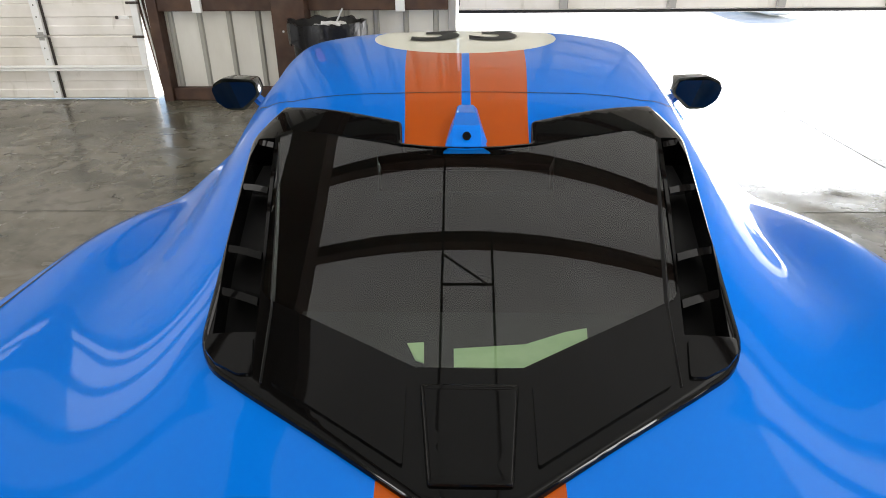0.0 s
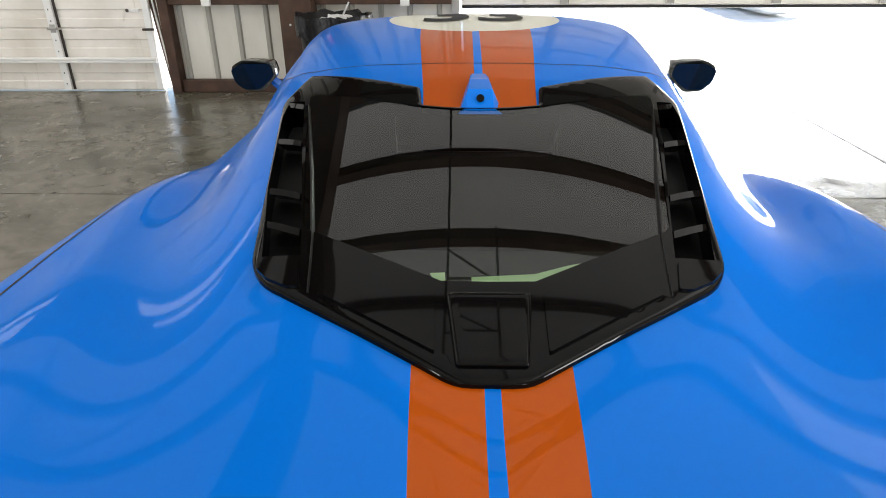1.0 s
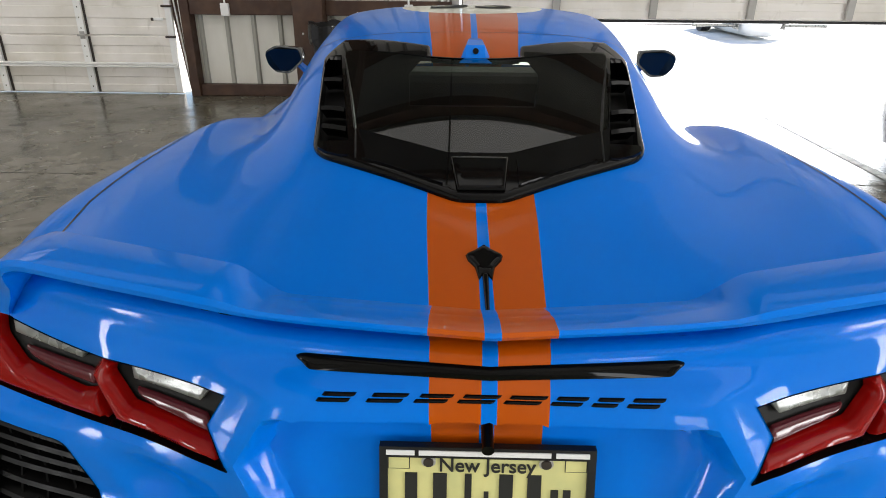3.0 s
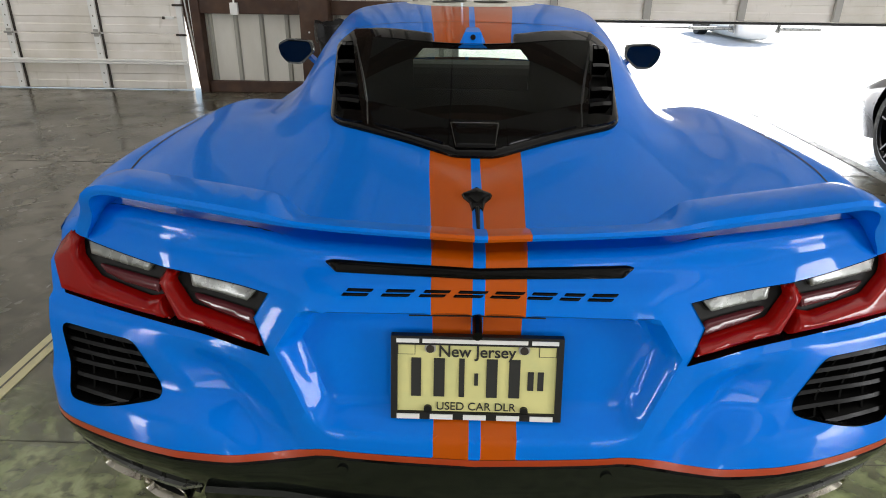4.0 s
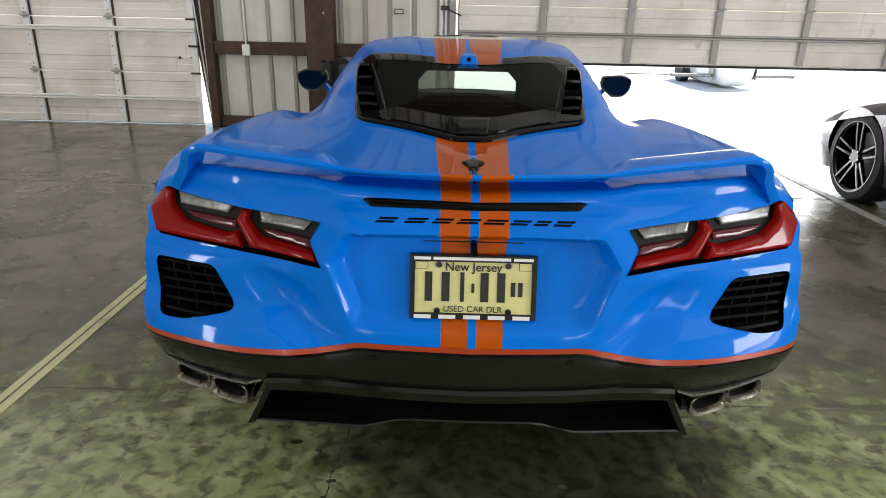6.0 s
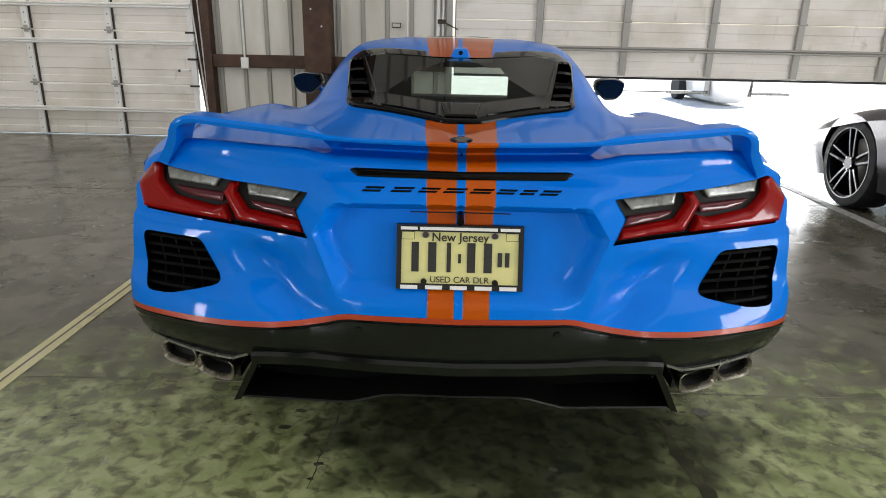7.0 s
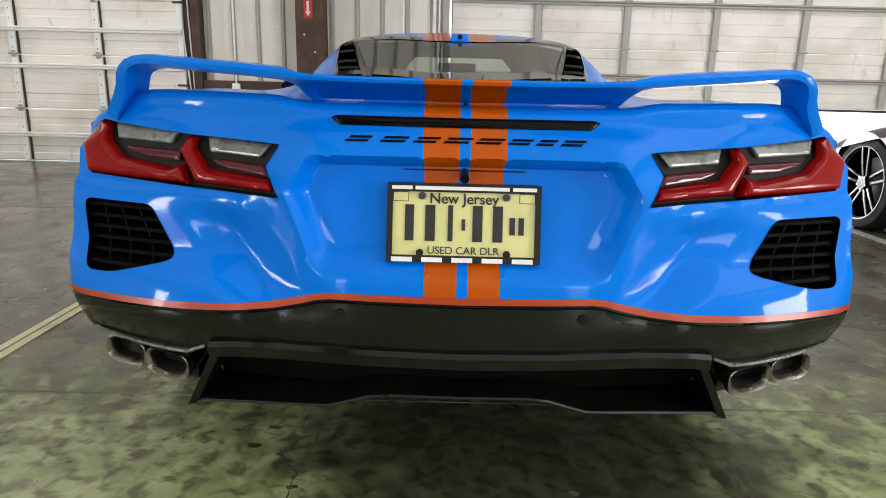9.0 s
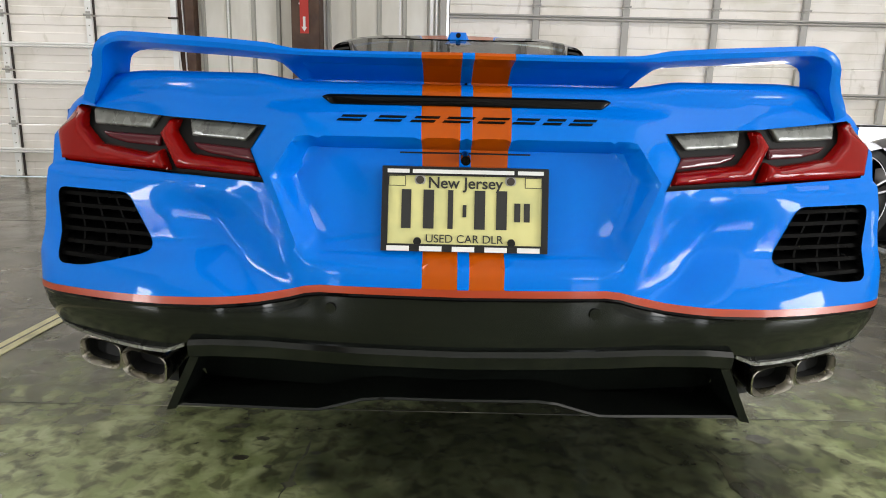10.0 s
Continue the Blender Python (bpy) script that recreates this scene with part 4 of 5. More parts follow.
def car_body(car, paint, band, glass, striped=True, wheel_r=.335):
    """The painted shell: top, flanks and nose, with window openings."""
    half = edge_plan()
    rear_edge = [(float(x), float(lip(abs(x))) + ROUND) for x in np.linspace(-.888, .888, 63)]
    outline = rear_edge + half + [(-x, y) for x, y in half[::-1]]
    holes = [hatch_loop, screen_loop, side_loop, [(-x, y) for x, y in side_loop[::-1]]]
    lines = []
    if striped:
        for s in (1, -1):
            for f in (stripe_out, None):
                for a, b in ((0.03, .60), (1.28, 2.35), (3.38, 4.5)):
                    lines.append([(s * (float(f(y)) if f else stripe_in), y) for y in np.arange(a, b, 0.03)])
        circle = [(0.30 * math.sin(i * math.tau / 60), 2.24 - 0.297 * math.cos(i * math.tau / 60)) for i in range(60)]
        lines.append([p for p in circle if p[1] < 2.34])

    def pick(u, v):
        a = np.abs(u)
        idx = np.zeros(len(u), int)
        if striped:
            idx[(a < stripe_out(v)) & (a > stripe_in)] = 1
            idx[((u / 0.30) ** 2 + ((v - 2.24) / 0.297) ** 2 < 1)] = 2
        return idx
    patch("body_shell", outline, on_top(), [paint, band, cream], car, holes=holes, lines=lines, res=0.022, pick=pick)
    for s in (1, -1):
        arch = []
        for c in AXLES:
            arch.append([(c + (wheel_r + .03) * math.cos(t), wheel_r + (wheel_r + .03) * math.sin(t)) for t in np.linspace(math.pi + 0.6, -0.6, 26)])
        bottom = [(0.268, .47), (0.40, .44), (0.53, .42)] + [p for p in arch[0] if p[1] > (.43 if p[0] < .9 else .14)] + [p for p in arch[1] if p[1] > .14] + [(4.40, .14), (4.60, .20)]
        tops = [(y, float(top(x, y))) for x, y in half]
        loop = bottom + tops[::-1]
        patch("flank", loop, (lambda u, v, s=s: (s * side_skin(u, v), u, v)), paint, car, res=0.035, flip=s < 0)
        patch("side_window", [(s * x, y) for x, y in side_loop][::s], on_top(-0.004), glass, car, "dark tinted side window", res=0.05)
        part("underbody_side", box(s * .60, s * .64, 0.50, 4.3, .18, .62), void_black, car)
        part("door_lining", box(s * .66, s * .70, 1.60, 3.25, .18, .76), void_black, car)
    patch("windscreen", screen_loop, on_top(-0.003), clear_glass, car, "tinted windscreen", res=0.05, flip=True)
    part("floor_pan", box(-.62, .62, 0.75, 4.30, .15, .18), void_black, car)
    for y in AXLES:
        for s in (1, -1):
            wheel(car, s * 0.80, y, s, 5, alloy_dark, wheel_r)


sports = thing("sports_car", "bright blue mid-engined sports car with orange stripes and black trim", "car")
car_body(sports, blue, orange, tint_glass)



# ---- tail of the blue car ----
LAMP = [(.880, .847), (.831, .887), (.590, .867), (.376, .856), (.404, .811), (.372, .752), (.586, .758), (.845, .770)]
VENT = rounded([(.850, .718), (.672, .716), (.617, .608), (.640, .598), (.770, .567), (.836, .565)], .02)
TRIM = [(0, .567), (.177, .567), (.272, .567), (.33, .553), (.396, .540), (.58, .529), (.773, .522), (.902, .517), (.935, .515)]


def tail_top(x):
    return float(tail_z(x))


xs = np.linspace(-.917, .917, 63)
xu = np.linspace(-.888, .888, 63)
upper = [(float(x), tail_top(abs(x))) for x in xu]
corner = [(.911, .56), (.896, .61), (.889, .66), (.888, .745), (.885, .770), (.891, .82)]
trim_z = smooth([p[0] for p in TRIM], [p[1] for p in TRIM])
lower = [(float(x), float(trim_z(abs(x)))) for x in xs]
holes = [LAMP[::-1], mirrored(LAMP[::-1]), VENT, mirrored(VENT)]
stripe_rear = smooth([.5, .57, .88, .94], [.0755, .0757, .0835, .084])
lines = []
for s in (1, -1):
    lines.append([(s * float(stripe_rear(z)), z) for z in np.linspace(.57, float(tail_z(.05)) - .0004, 30)])
    lines.append([(s * stripe_in, z) for z in np.linspace(.57, float(tail_z(.05)) - .0004, 30)])
    lines.append([(s * x, z) for x, z in ((.265, .622), (.322, .765), (.272, .836))])
    lines.append([(s * x, z) for x, z in ((.305, .622), (.362, .765), (.310, .846))])


def pick_rear(u, v):
    a = np.abs(u)
    return ((a < stripe_rear(v)) & (a > stripe_in)).astype(int)


for d in (.0008, .0025, .005, .0085, .0125, .017, .022, .027):
    lines.append([(float(x), tail_top(abs(x)) - d) for x in np.linspace(-.875, .875, 90)])
bumper = patch("rear_bumper", lower + corner + upper[::-1] + [(-x, z) for x, z in corner[::-1]], on_rear(), [blue, orange], sports, holes=holes, lines=lines, res=0.012, pick=pick_rear)
strip = [(float(x), float(trim_z(abs(x))) + .0005) for x in xs] + [(float(x), float(trim_z(abs(x))) - .0135) for x in xs[::-1]]
patch("pinstripe", strip, on_rear(-.0015), red_trim, sports, "thin red line round the bumper", res=0.012)

grey_edge = rough_varied(material("worn_dark_steel", (0.20, 0.20, 0.19), 0.3, 0.7), 20, 0.2, 0.4)
bead = []
for x in xs[1:-1]:
    y, z = float(rear(x, float(trim_z(abs(x))) - .02)), float(trim_z(abs(x))) - .0175
    bead.append([(float(x), y + .003 - .006 * math.cos(a), z + .0045 * math.sin(a)) for a in np.linspace(0, math.tau, 7)[:-1]])
swept("valance_bead", bead, black_gloss, sports, "glossy black bead below the red line")

# black valance under the red line
low_edge = smooth([0, .5, .54, .60, .86, .90, .93], [.430, .430, .427, .406, .422, .435, .448])
xv = np.linspace(-.858, .858, 61)
val = [(float(x), float(trim_z(abs(x))) - .0115) for x in xs] + [(float(x), float(low_edge(abs(x)))) for x in xv[::-1]]
patch("valance", val[::-1], on_rear(.002), carbon, sports, "glossy dark carbon valance", res=0.014)

# tail lamps
RED_A = rounded([(.898, .850), (.842, .893), (.812, .876), (.806, .842), (.763, .808), (.640, .793), (.607, .803), (.588, .760), (.864, .767)], .006)
RED_B = rounded([(.616, .834), (.592, .864), (.566, .862), (.577, .838), (.543, .796), (.392, .784), (.377, .758), (.574, .764)], .006)
SIL_A = rounded([(.800, .8815), (.618, .8725), (.640, .8405), (.790, .846)], .004)
SIL_B = rounded([(.551, .8635), (.398, .8535), (.424, .8235), (.545, .829)], .004)
DRK_A = rounded([(.766, .833), (.612, .829), (.616, .806), (.700, .810), (.748, .820)], .004)
DRK_B = rounded([(.540, .818), (.412, .811), (.394, .787), (.500, .797), (.530, .806)], .004)
for s in (1, -1):
    def sided(loop):
        return [(s * x, z) for x, z in loop]
    lamp = skirt("tail_lamp", sided(LAMP), black_gloss, sports, -.003, .032, label="red and smoked tail lamp in a black housing")
    patch("housing", sided(LAMP), on_rear(.03), void_black, lamp, res=0.03, flip=False)
    pillow("light_guide", sided(RED_A), red_lens, lamp, .024, .030, .018, "red light guide")
    pillow("light_guide", sided(RED_B), red_lens, lamp, .024, .030, .018, "red light guide")
    pillow("reversing_lens", sided(SIL_A), silver_lens, lamp, .030, .012, .005, "clear ribbed lens")
    pillow("reversing_lens", sided(SIL_B), silver_lens, lamp, .030, .012, .005, "clear ribbed lens")
    pillow("smoked_lens", sided(DRK_A), red_dark, lamp, .024, .010, .005, "smoked red lens")
    pillow("smoked_lens", sided(DRK_B), red_dark, lamp, .024, .010, .005, "smoked red lens")
    # bumper vents with slanted blades
    vent = skirt("bumper_vent", sided(VENT), black_gloss, sports, -.002, .06, label="black slatted bumper vent")
    patch("backing", sided(VENT), on_rear(.058), void_black, vent, res=0.03)
    vl = np.array(VENT)
    for i in range(6):
        z = .585 + i * .0245
        xr = np.linspace(.6, .87, 136)
        ok = inside(vl, xr, np.full(136, z))
        if not ok.any():
            continue
        a, b = xr[ok].min() - .003, xr[ok].max() + .003
        sec = []
        for x in np.linspace(a, b, 8):
            y = float(rear(x, z))
            sec.append([(s * x, y + .006, z - .006), (s * x, y + .010, z + .001), (s * x, y + .045, z + .010), (s * x, y + .045, z + .004)])
        swept("blade", sec, vent_black, vent)
    for j in range(3):
        f = .25 + j * .25
        p0, p1 = (.617 + .22 * f, .598 - .03 * f), (.672 + .178 * f, .717)
        sec = []
        for q in np.linspace(0.0, 1, 6):
            x, z = p0[0] + (p1[0] - p0[0]) * q, p0[1] + (p1[1] - p0[1]) * q
            y = float(rear(x, z))
            sec.append([(s * x - .002, y + .014, z), (s * x + .002, y + .014, z), (s * x + .002, y + .05, z), (s * x - .002, y + .05, z)])
        swept("divider", sec, vent_black, vent)

# high brake lamp
BRAKE = rounded([(-.277, .9115), (-.255, .8965), (.255, .8965), (.277, .9115), (.262, .917), (-.262, .917)], .006)
pillow("brake_lamp", BRAKE, black_gloss, sports, .004, .012, .006, "slim smoked black brake lamp")
pillow("brake_lens", rounded([(-.16, .9015), (.16, .9015), (.16, .9125), (-.16, .9125)], .003), black_trim, bpy.data.objects["brake_lamp"], -.004, .004, .003, "dark lens strip")

# maker's lettering as plain slanted bars
EDGES = [(-.239, -.186), (-.170, -.113), (-.104, -.051), (-.044, .014), (.020, .078), (.084, .134), (.140, .182), (.188, .239)]
for a, b in EDGES:
    for z0, z1 in ((.8675, .8722), (.8745, .8792)):
        sh = (z0 - .8685) * 1.2
        pillow("badge_bar", [(a + sh, z0), (b - .008 + sh, z0), (b - .004 + sh, z1), (a + .004 + sh, z1)], black_gloss, sports, .0, .0035, .002, res=.01)

# emblem on the engine cover, a plain kite with a tail
pillow("emblem", [(0, .336), (-.016, .316), (-.033, .300), (-.029, .281), (-.017, .258), (-.011, .216), (-.003, .238), (.003, .238), (.011, .216), (.017, .258), (.029, .281), (.033, .300), (.016, .316)], black_gloss, sports, .0, .006, .006, "black kite-shaped emblem", where="top", res=.008)
pillow("emblem_tail", [(-.0055, .236), (-.003, .104), (.003, .104), (.0055, .236)], black_gloss, bpy.data.objects["emblem"], .0, .005, .003, where="top", res=.008)

# number plate with its frame; the numbers are plain bars
def plate_at(u, v, lift=0.0):
    """Plate face: u across, v up from its middle; leans back at the top."""
    return (u + .001, -.013 + v * .24 - lift, .706 + v)


def plate_box(name, u0, u1, v0, v1, l0, l1, mat, parent, label=""):
    bm = bmesh.new()
    vs = [bm.verts.new(plate_at(u, v, l)) for l in (l0, l1) for u, v in ((u0, v0), (u1, v0), (u1, v1), (u0, v1))]
    for q in ((3, 2, 1, 0), (4, 5, 6, 7), (0, 1, 5, 4), (1, 2, 6, 5), (2, 3, 7, 6), (3, 0, 4, 7)):
        bm.faces.new([vs[j] for j in q])
    return part(name, bm, mat, parent, label)


plate = new("number_plate")
plate.parent = sports
tagged(plate, "pale yellow dealer number plate in a black frame")
plate_box("sheet", -.150, .150, -.070, .074, -.004, .001, plate_yellow, plate)
for u0, u1, v0, v1 in ((-.156, .156, .064, .080), (-.156, .156, -.0745, -.0615), (-.156, -.144, -.0615, .064), (.144, .156, -.0615, .064)):
    plate_box("frame_bar", u0, u1, v0, v1, -.006, .006, black_trim, plate, "black plastic plate frame")
for a, b in ((-.119, -.101), (-.078, -.058), (-.032, -.022), (.018, .038), (.059, .079)):
    plate_box("number_bar", a, b, -.033, .038, .001, .003, plate_dark, plate)
plate_box("number_dot", -.004, .003, -.011, .011, .001, .003, plate_dark, plate)
plate_box("number_bar", .093, .104, -.018, .016, .001, .003, plate_dark, plate)
plate_box("number_bar", .111, .122, -.018, .016, .001, .003, plate_dark, plate)
for a, b in ((-.146, -.105), (-.099, .091), (.098, .146)):
    plate_box("frame_print", a, b, .0685, .0755, .006, .0075, white_print, plate)
for i in range(5):
    plate_box("frame_print", -.145 + i * .061, -.103 + i * .061, -.0735, -.0645, .006, .0075, white_print, plate)
for u in (-.128, .128):
    plate_box("month_box", u - .016, u + .016, .044, .063, .001, .002, plate_dark, plate)
    plate_box("month_box_face", u - .0148, u + .0148, .0452, .0618, .002, .0026, plate_yellow, plate)
for u, v in ((-.085, .056), (.085, .056), (-.088, -.0565), (.088, -.0565)):
    bm = tube(plate_at(u, v, .0), plate_at(u, v, .006), .0075, n=14)
    part("bolt", bm, dark_steel if v > 0 else black_trim, plate)
    if v > 0:
        part("washer", tube(plate_at(u, v, .0), plate_at(u, v, .003), .0105, n=18), grey_steel, plate)


def lettering(name, words, size, matrix, mat, parent, bold=0.0):
    cu = bpy.data.curves.new(name, "FONT")
    cu.body, cu.size, cu.align_x, cu.align_y, cu.extrude, cu.offset = words, size, "CENTER", "CENTER", 0.0006, bold
    tmp = bpy.data.objects.new(name, cu)
    me = bpy.data.meshes.new_from_object(tmp)
    bpy.data.objects.remove(tmp)
    me.materials.clear()
    me.materials.append(mat)
    ob = new(name, me)
    ob.parent = parent
    ob.matrix_local = matrix
    return ob


lean = pose(0, 0, 0, 90 - math.degrees(math.atan(.24)), 0, 0)
lettering("state_name", "New Jersey", .030, Matrix.Translation(plate_at(0, .050, .002)) @ lean, plate_dark, plate, .0004)
lettering("dealer_words", "USED CAR DLR", .0215, Matrix.Translation(plate_at(0, -.0520, .002)) @ lean, plate_dark, plate)

# camera and lamp shelf over the plate
part("rear_camera", tube((0, -.020, .800), (0, .04, .806), .009, n=20), black_gloss, sports, "small black reversing camera")
pillow("recess_shadow_gap", rounded([(-.125, .8085), (.125, .8085), (.125, .8115), (-.125, .8115)], .001), black_trim, sports, -.001, .001, .002)

for x in (-.247, .249):
    part("parking_sensor", tube((x, float(rear(x, .523)) - .003, .523), (x, float(rear(x, .523)) + .02, .523), .0105, n=20), carbon, sports, "round dark parking sensor")

# diffuser
shelf = []
for x in np.linspace(-.53, .53, 21):
    y = float(rear(x, .44)) - .012
    k = 0.0 if abs(x) < .48 else (abs(x) - .48) * .12
    shelf.append([(x, y + .06, .452 - k), (x, y + .004, .449 - k), (x, y - .004, .440 - k), (x, y + .002, .415 - k), (x, y + .03, .402 - k), (x, y + .08, .402 - k)])
swept("diffuser_shelf", shelf, carbon, sports, "dark carbon shelf of the diffuser")
back = []
for x in (-.56, -.3, 0, .3, .56):
    y = float(rear(x, .42))
    back.append([(x, y + .075, .42), (x, y + .14, .30), (x, y + .16, .30), (x, y + .10, .42)])
swept("diffuser_back", back, carbon, sports, "dark inner face of the diffuser")
lip_z = smooth([0, .15, .20, .28, .40, .60], [.333, .333, .325, .298, .292, .283])
blade = []
for x in np.concatenate([np.linspace(-.595, -.29, 8), np.linspace(-.28, -.15, 4), np.linspace(-.14, .14, 5), np.linspace(.15, .28, 4), np.linspace(.29, .595, 8)]):
    z = float(lip_z(abs(x)))
    y = float(np.interp(abs(x), [0, .155, .28, .60], [-.042, -.038, -.022, .020]))
    blade.append([(x, y, z), (x, y + .003, z + .004), (x, y + .16, z + .002), (x, y + .16, z - .010), (x, y + .006, z - .004)])
swept("diffuser_lip", blade, carbon, sports, "dark carbon lower lip of the diffuser")
for s in (1, -1):
    a, b = (.515, .000, .432), (.592, .020, .277)
    sec = []
    for q in np.linspace(0, 1, 6):
        x, y, z = (a[i] + (b[i] - a[i]) * q for i in range(3))
        w = .010
        sec.append([(s * (x - w), y - .004, z), (s * (x + w), y - .004, z - .004), (s * (x + w), y + .20, z - .004), (s * (x - w), y + .20, z)])
    swept("diffuser_fin", sec, carbon, sports, "dark carbon side fin")

# exhaust pipes in pairs
def rounded_square(cx, cz, w, h, lean_x, n=28):
    out = []
    for i in range(n):
        t = i * math.tau / n
        c, q = math.cos(t), math.sin(t)
        e = 0.55
        px, pz = math.copysign(abs(c) ** e, c) * w / 2, math.copysign(abs(q) ** e, q) * h / 2
        out.append((cx + px + lean_x * pz, cz + pz))
    return out


for s in (1, -1):
    bezel = []
    for x in np.linspace(.545, .900, 9):
        y = float(rear(x, .42))
        z = float(low_edge(x))
        bezel.append([(s * x, y - .004, z + .004), (s * x, y - .004, z - .003), (s * x, y + .05, z - .004), (s * x, y + .05, z + .004)])
    swept("exhaust_bezel", bezel, grey_edge, sports, "worn grey edge strip above the exhaust pipes")
    well = []
    for x in np.linspace(.605, .870, 9):
        y, foot = float(rear(x, .42)) + .085, float(np.interp(x, [.545, .70, .80, .87], [.300, .304, .316, .350]))
        well.append([(s * x, y, .440), (s * x, y, foot), (s * x, y + .20, foot), (s * x, y + .20, .440)])
    swept("exhaust_bay", well, void_black, sports, "dark bay behind the exhaust pipes")
    for cx, cy in ((.656, .048), (.787, .125)):
        cz, lean_x = .355 - (cx - .668) * .03, -.12 * s
        rings = []
        for y, k in ((cy + .014, .78), (cy + .002, .88), (cy - .005, .97), (cy - .003, 1.02), (cy + .012, 1.04), (cy + .16, .94), (cy + .16, .70), (cy + .04, .75)):
            up = .005 * max(0, (1 - k) / .3) if y < cy + .04 else .004
            rings.append([(px, y + (px * s - cx) * .45 + (pz - cz) * -.12, pz + up) for px, pz in rounded_square(s * cx, cz, .118 * k, .068 * k, lean_x)])
        rings.append(rings[0])
        tip = swept("exhaust_tip", rings, chrome, sports, "polished steel exhaust tip", closed_ends=False)
        tip.data.materials.append(void_black)
        for poly in tip.data.polygons:
            if 28 * 5 <= poly.index < 28 * 8:
                poly.material_index = 1
        cap = rounded_square(s * cx, cz, .10, .060, lean_x)
        bm = bmesh.new()
        bm.faces.new([bm.verts.new((px, cy + .10 + (px * s - cx) * .45, pz)) for px, pz in cap])
        part("bore", bm, void_black, tip)

# wing: a ledge in the middle and raised bars to the sides on end plates
trail_y = smooth([0, .314, .5, .73, .80], [-.024, .014, .050, .107, .135])
trail_z = smooth([0, .20, .314, .40, .73, .80], [.991, .992, .995, 1.001, 1.022, 1.018])
def deck_at(x, y):
    return float(top(abs(x), y))
bend = [(x - .020 * float(ramp(.60, .72, x) * ramp(.89, .97, z)), z + .001 + .003 * float(ramp(.33, .45, x))) for x, z in [(.30, .9905), (.312, .991), (.325, .9915), (.34, .992), (.355, .993), (.37, .9938), (.385, .9946), (.40, .9955), (.46, .9995), (.52, 1.0035), (.58, 1.0075), (.64, 1.0115), (.69, 1.0135), (.715, 1.011), (.735, 1.004), (.748, .993), (.757, .978), (.766, .955), (.775, .930), (.785, .905), (.792, .888)]]


def ledge_section(x):
    a = abs(x)
    y, z, yl = float(trail_y(a)), float(trail_z(a)), float(lip(a))
    front = y + .15
    deck = deck_at(x, front)
    return [(x, y + .004, z), (x, y + .05, z - .008), (x, y + .10, (z + deck) / 2 - .004), (x, front, deck + .001), (x, front, deck - .012),
            (x, yl + .105, .930), (x, yl + .105, .946), (x, y + .085, z - .020), (x, y + .003, z - .011), (x, y, z - .005)]


def bar_section(x, z, tx, tz, s):
    nx, nz = -tz, tx
    down = float(ramp(.72, .76, x))
    y = float(trail_y(min(x, .745))) + down * .02 + max(0, .985 - z) * down * .45
    ch, h = .125 + .02 * down, .0105 + .004 * down
    prof = [(.004, h * .95), (.045, h * 1.25), (.085, h * 1.1), (ch - .004, h * .5), (ch, -h * .4), (ch - .012, -h * 1.4), (.085, -h * 1.35), (.045, -h * 1.2), (.003, -h * .8), (.0, h * .1)]
    return [(s * (x + nx * o + .14 * c * down), y + c, z + nz * o) for c, o in prof]


rows = []
pts = np.array(bend)
tang = np.gradient(pts, axis=0)
tang /= np.linalg.norm(tang, axis=1)[:, None]
for s in (-1, 1):
    half = []
    for (x, z), (tx, tz) in zip(pts, tang):
        f = float(ramp(.308, .385, x))
        a, b = ledge_section(s * x), bar_section(x, z, tx, tz, s)
        half.append([tuple(p + (q - p) * f for p, q in zip(u, v)) for u, v in zip(a, b)])
    rows = half[::-1] if s < 0 else rows + [ledge_section(x) for x in (-.28, -.24, -.20, -.16, -.12, -.0845, -.05, -stripe_in, 0, stripe_in, .05, .0845, .12, .16, .20, .24, .28)] + half
wing = swept("wing", rows, blue, sports, "blue rear wing with open ends and orange stripes")
wing.data.materials.append(orange)
for poly in wing.data.polygons:
    if stripe_in < abs(poly.center.x) < .0845 and len(poly.vertices) == 4:
        poly.material_index = 1

# ---- engine hatch: black frame, tinted pane, louvres ----
GLASS = [(0, .722), (.075, .724), (.318, .872), (.331, .893), (.385, 1.20), (.413, 1.395), (.405, 1.405), (.137, 1.306), (.07, 1.292), (0, 1.287)]
glass_loop = GLASS + [(-x, y) for x, y in GLASS[-2:0:-1]]
LOUVRE = [(.316, .800), (.385, .805), (.430, 1.03), (.468, 1.33), (.466, 1.40), (.424, 1.38), (.378, 1.12)]


def hatch_height(u, v):
    d = distance(hatch_loop, u, v)
    return (u, v, top(u, v) + .006 + .008 * np.sqrt(np.clip(1 - (1 - np.clip(d / .012, 0, 1)) ** 2, 0, 1)))


seams = [[(s * x, y) for x, y in ((.280, .69), (.305, .85), (.347, 1.065), (.408, 1.36))] for s in (1, -1)]
hatch = patch("engine_hatch", hatch_loop, hatch_height, black_gloss, sports, "glossy black engine hatch frame with louvres",
              holes=[glass_loop, LOUVRE, mirrored(LOUVRE)], lines=seams + [inset(hatch_loop, .0015), inset(hatch_loop, .005), inset(hatch_loop, .012)], res=0.016)
skirt("hatch_edge", hatch_loop, black_gloss, hatch, -.0065, .01, "top")
gu, gv = np.meshgrid(np.linspace(0, .36, 19), np.linspace(.76, 1.36, 25))
keep = inside(np.array(glass_loop), gu.ravel(), gv.ravel())
gu, gv = gu.ravel()[keep], gv.ravel()[keep]


def pane_terms(u, v):
    u, v = np.asarray(u, float), np.asarray(v, float) - 1.05
    return np.stack([np.ones_like(u), v, v * v, u * u, u * u * v, u ** 4], axis=-1)


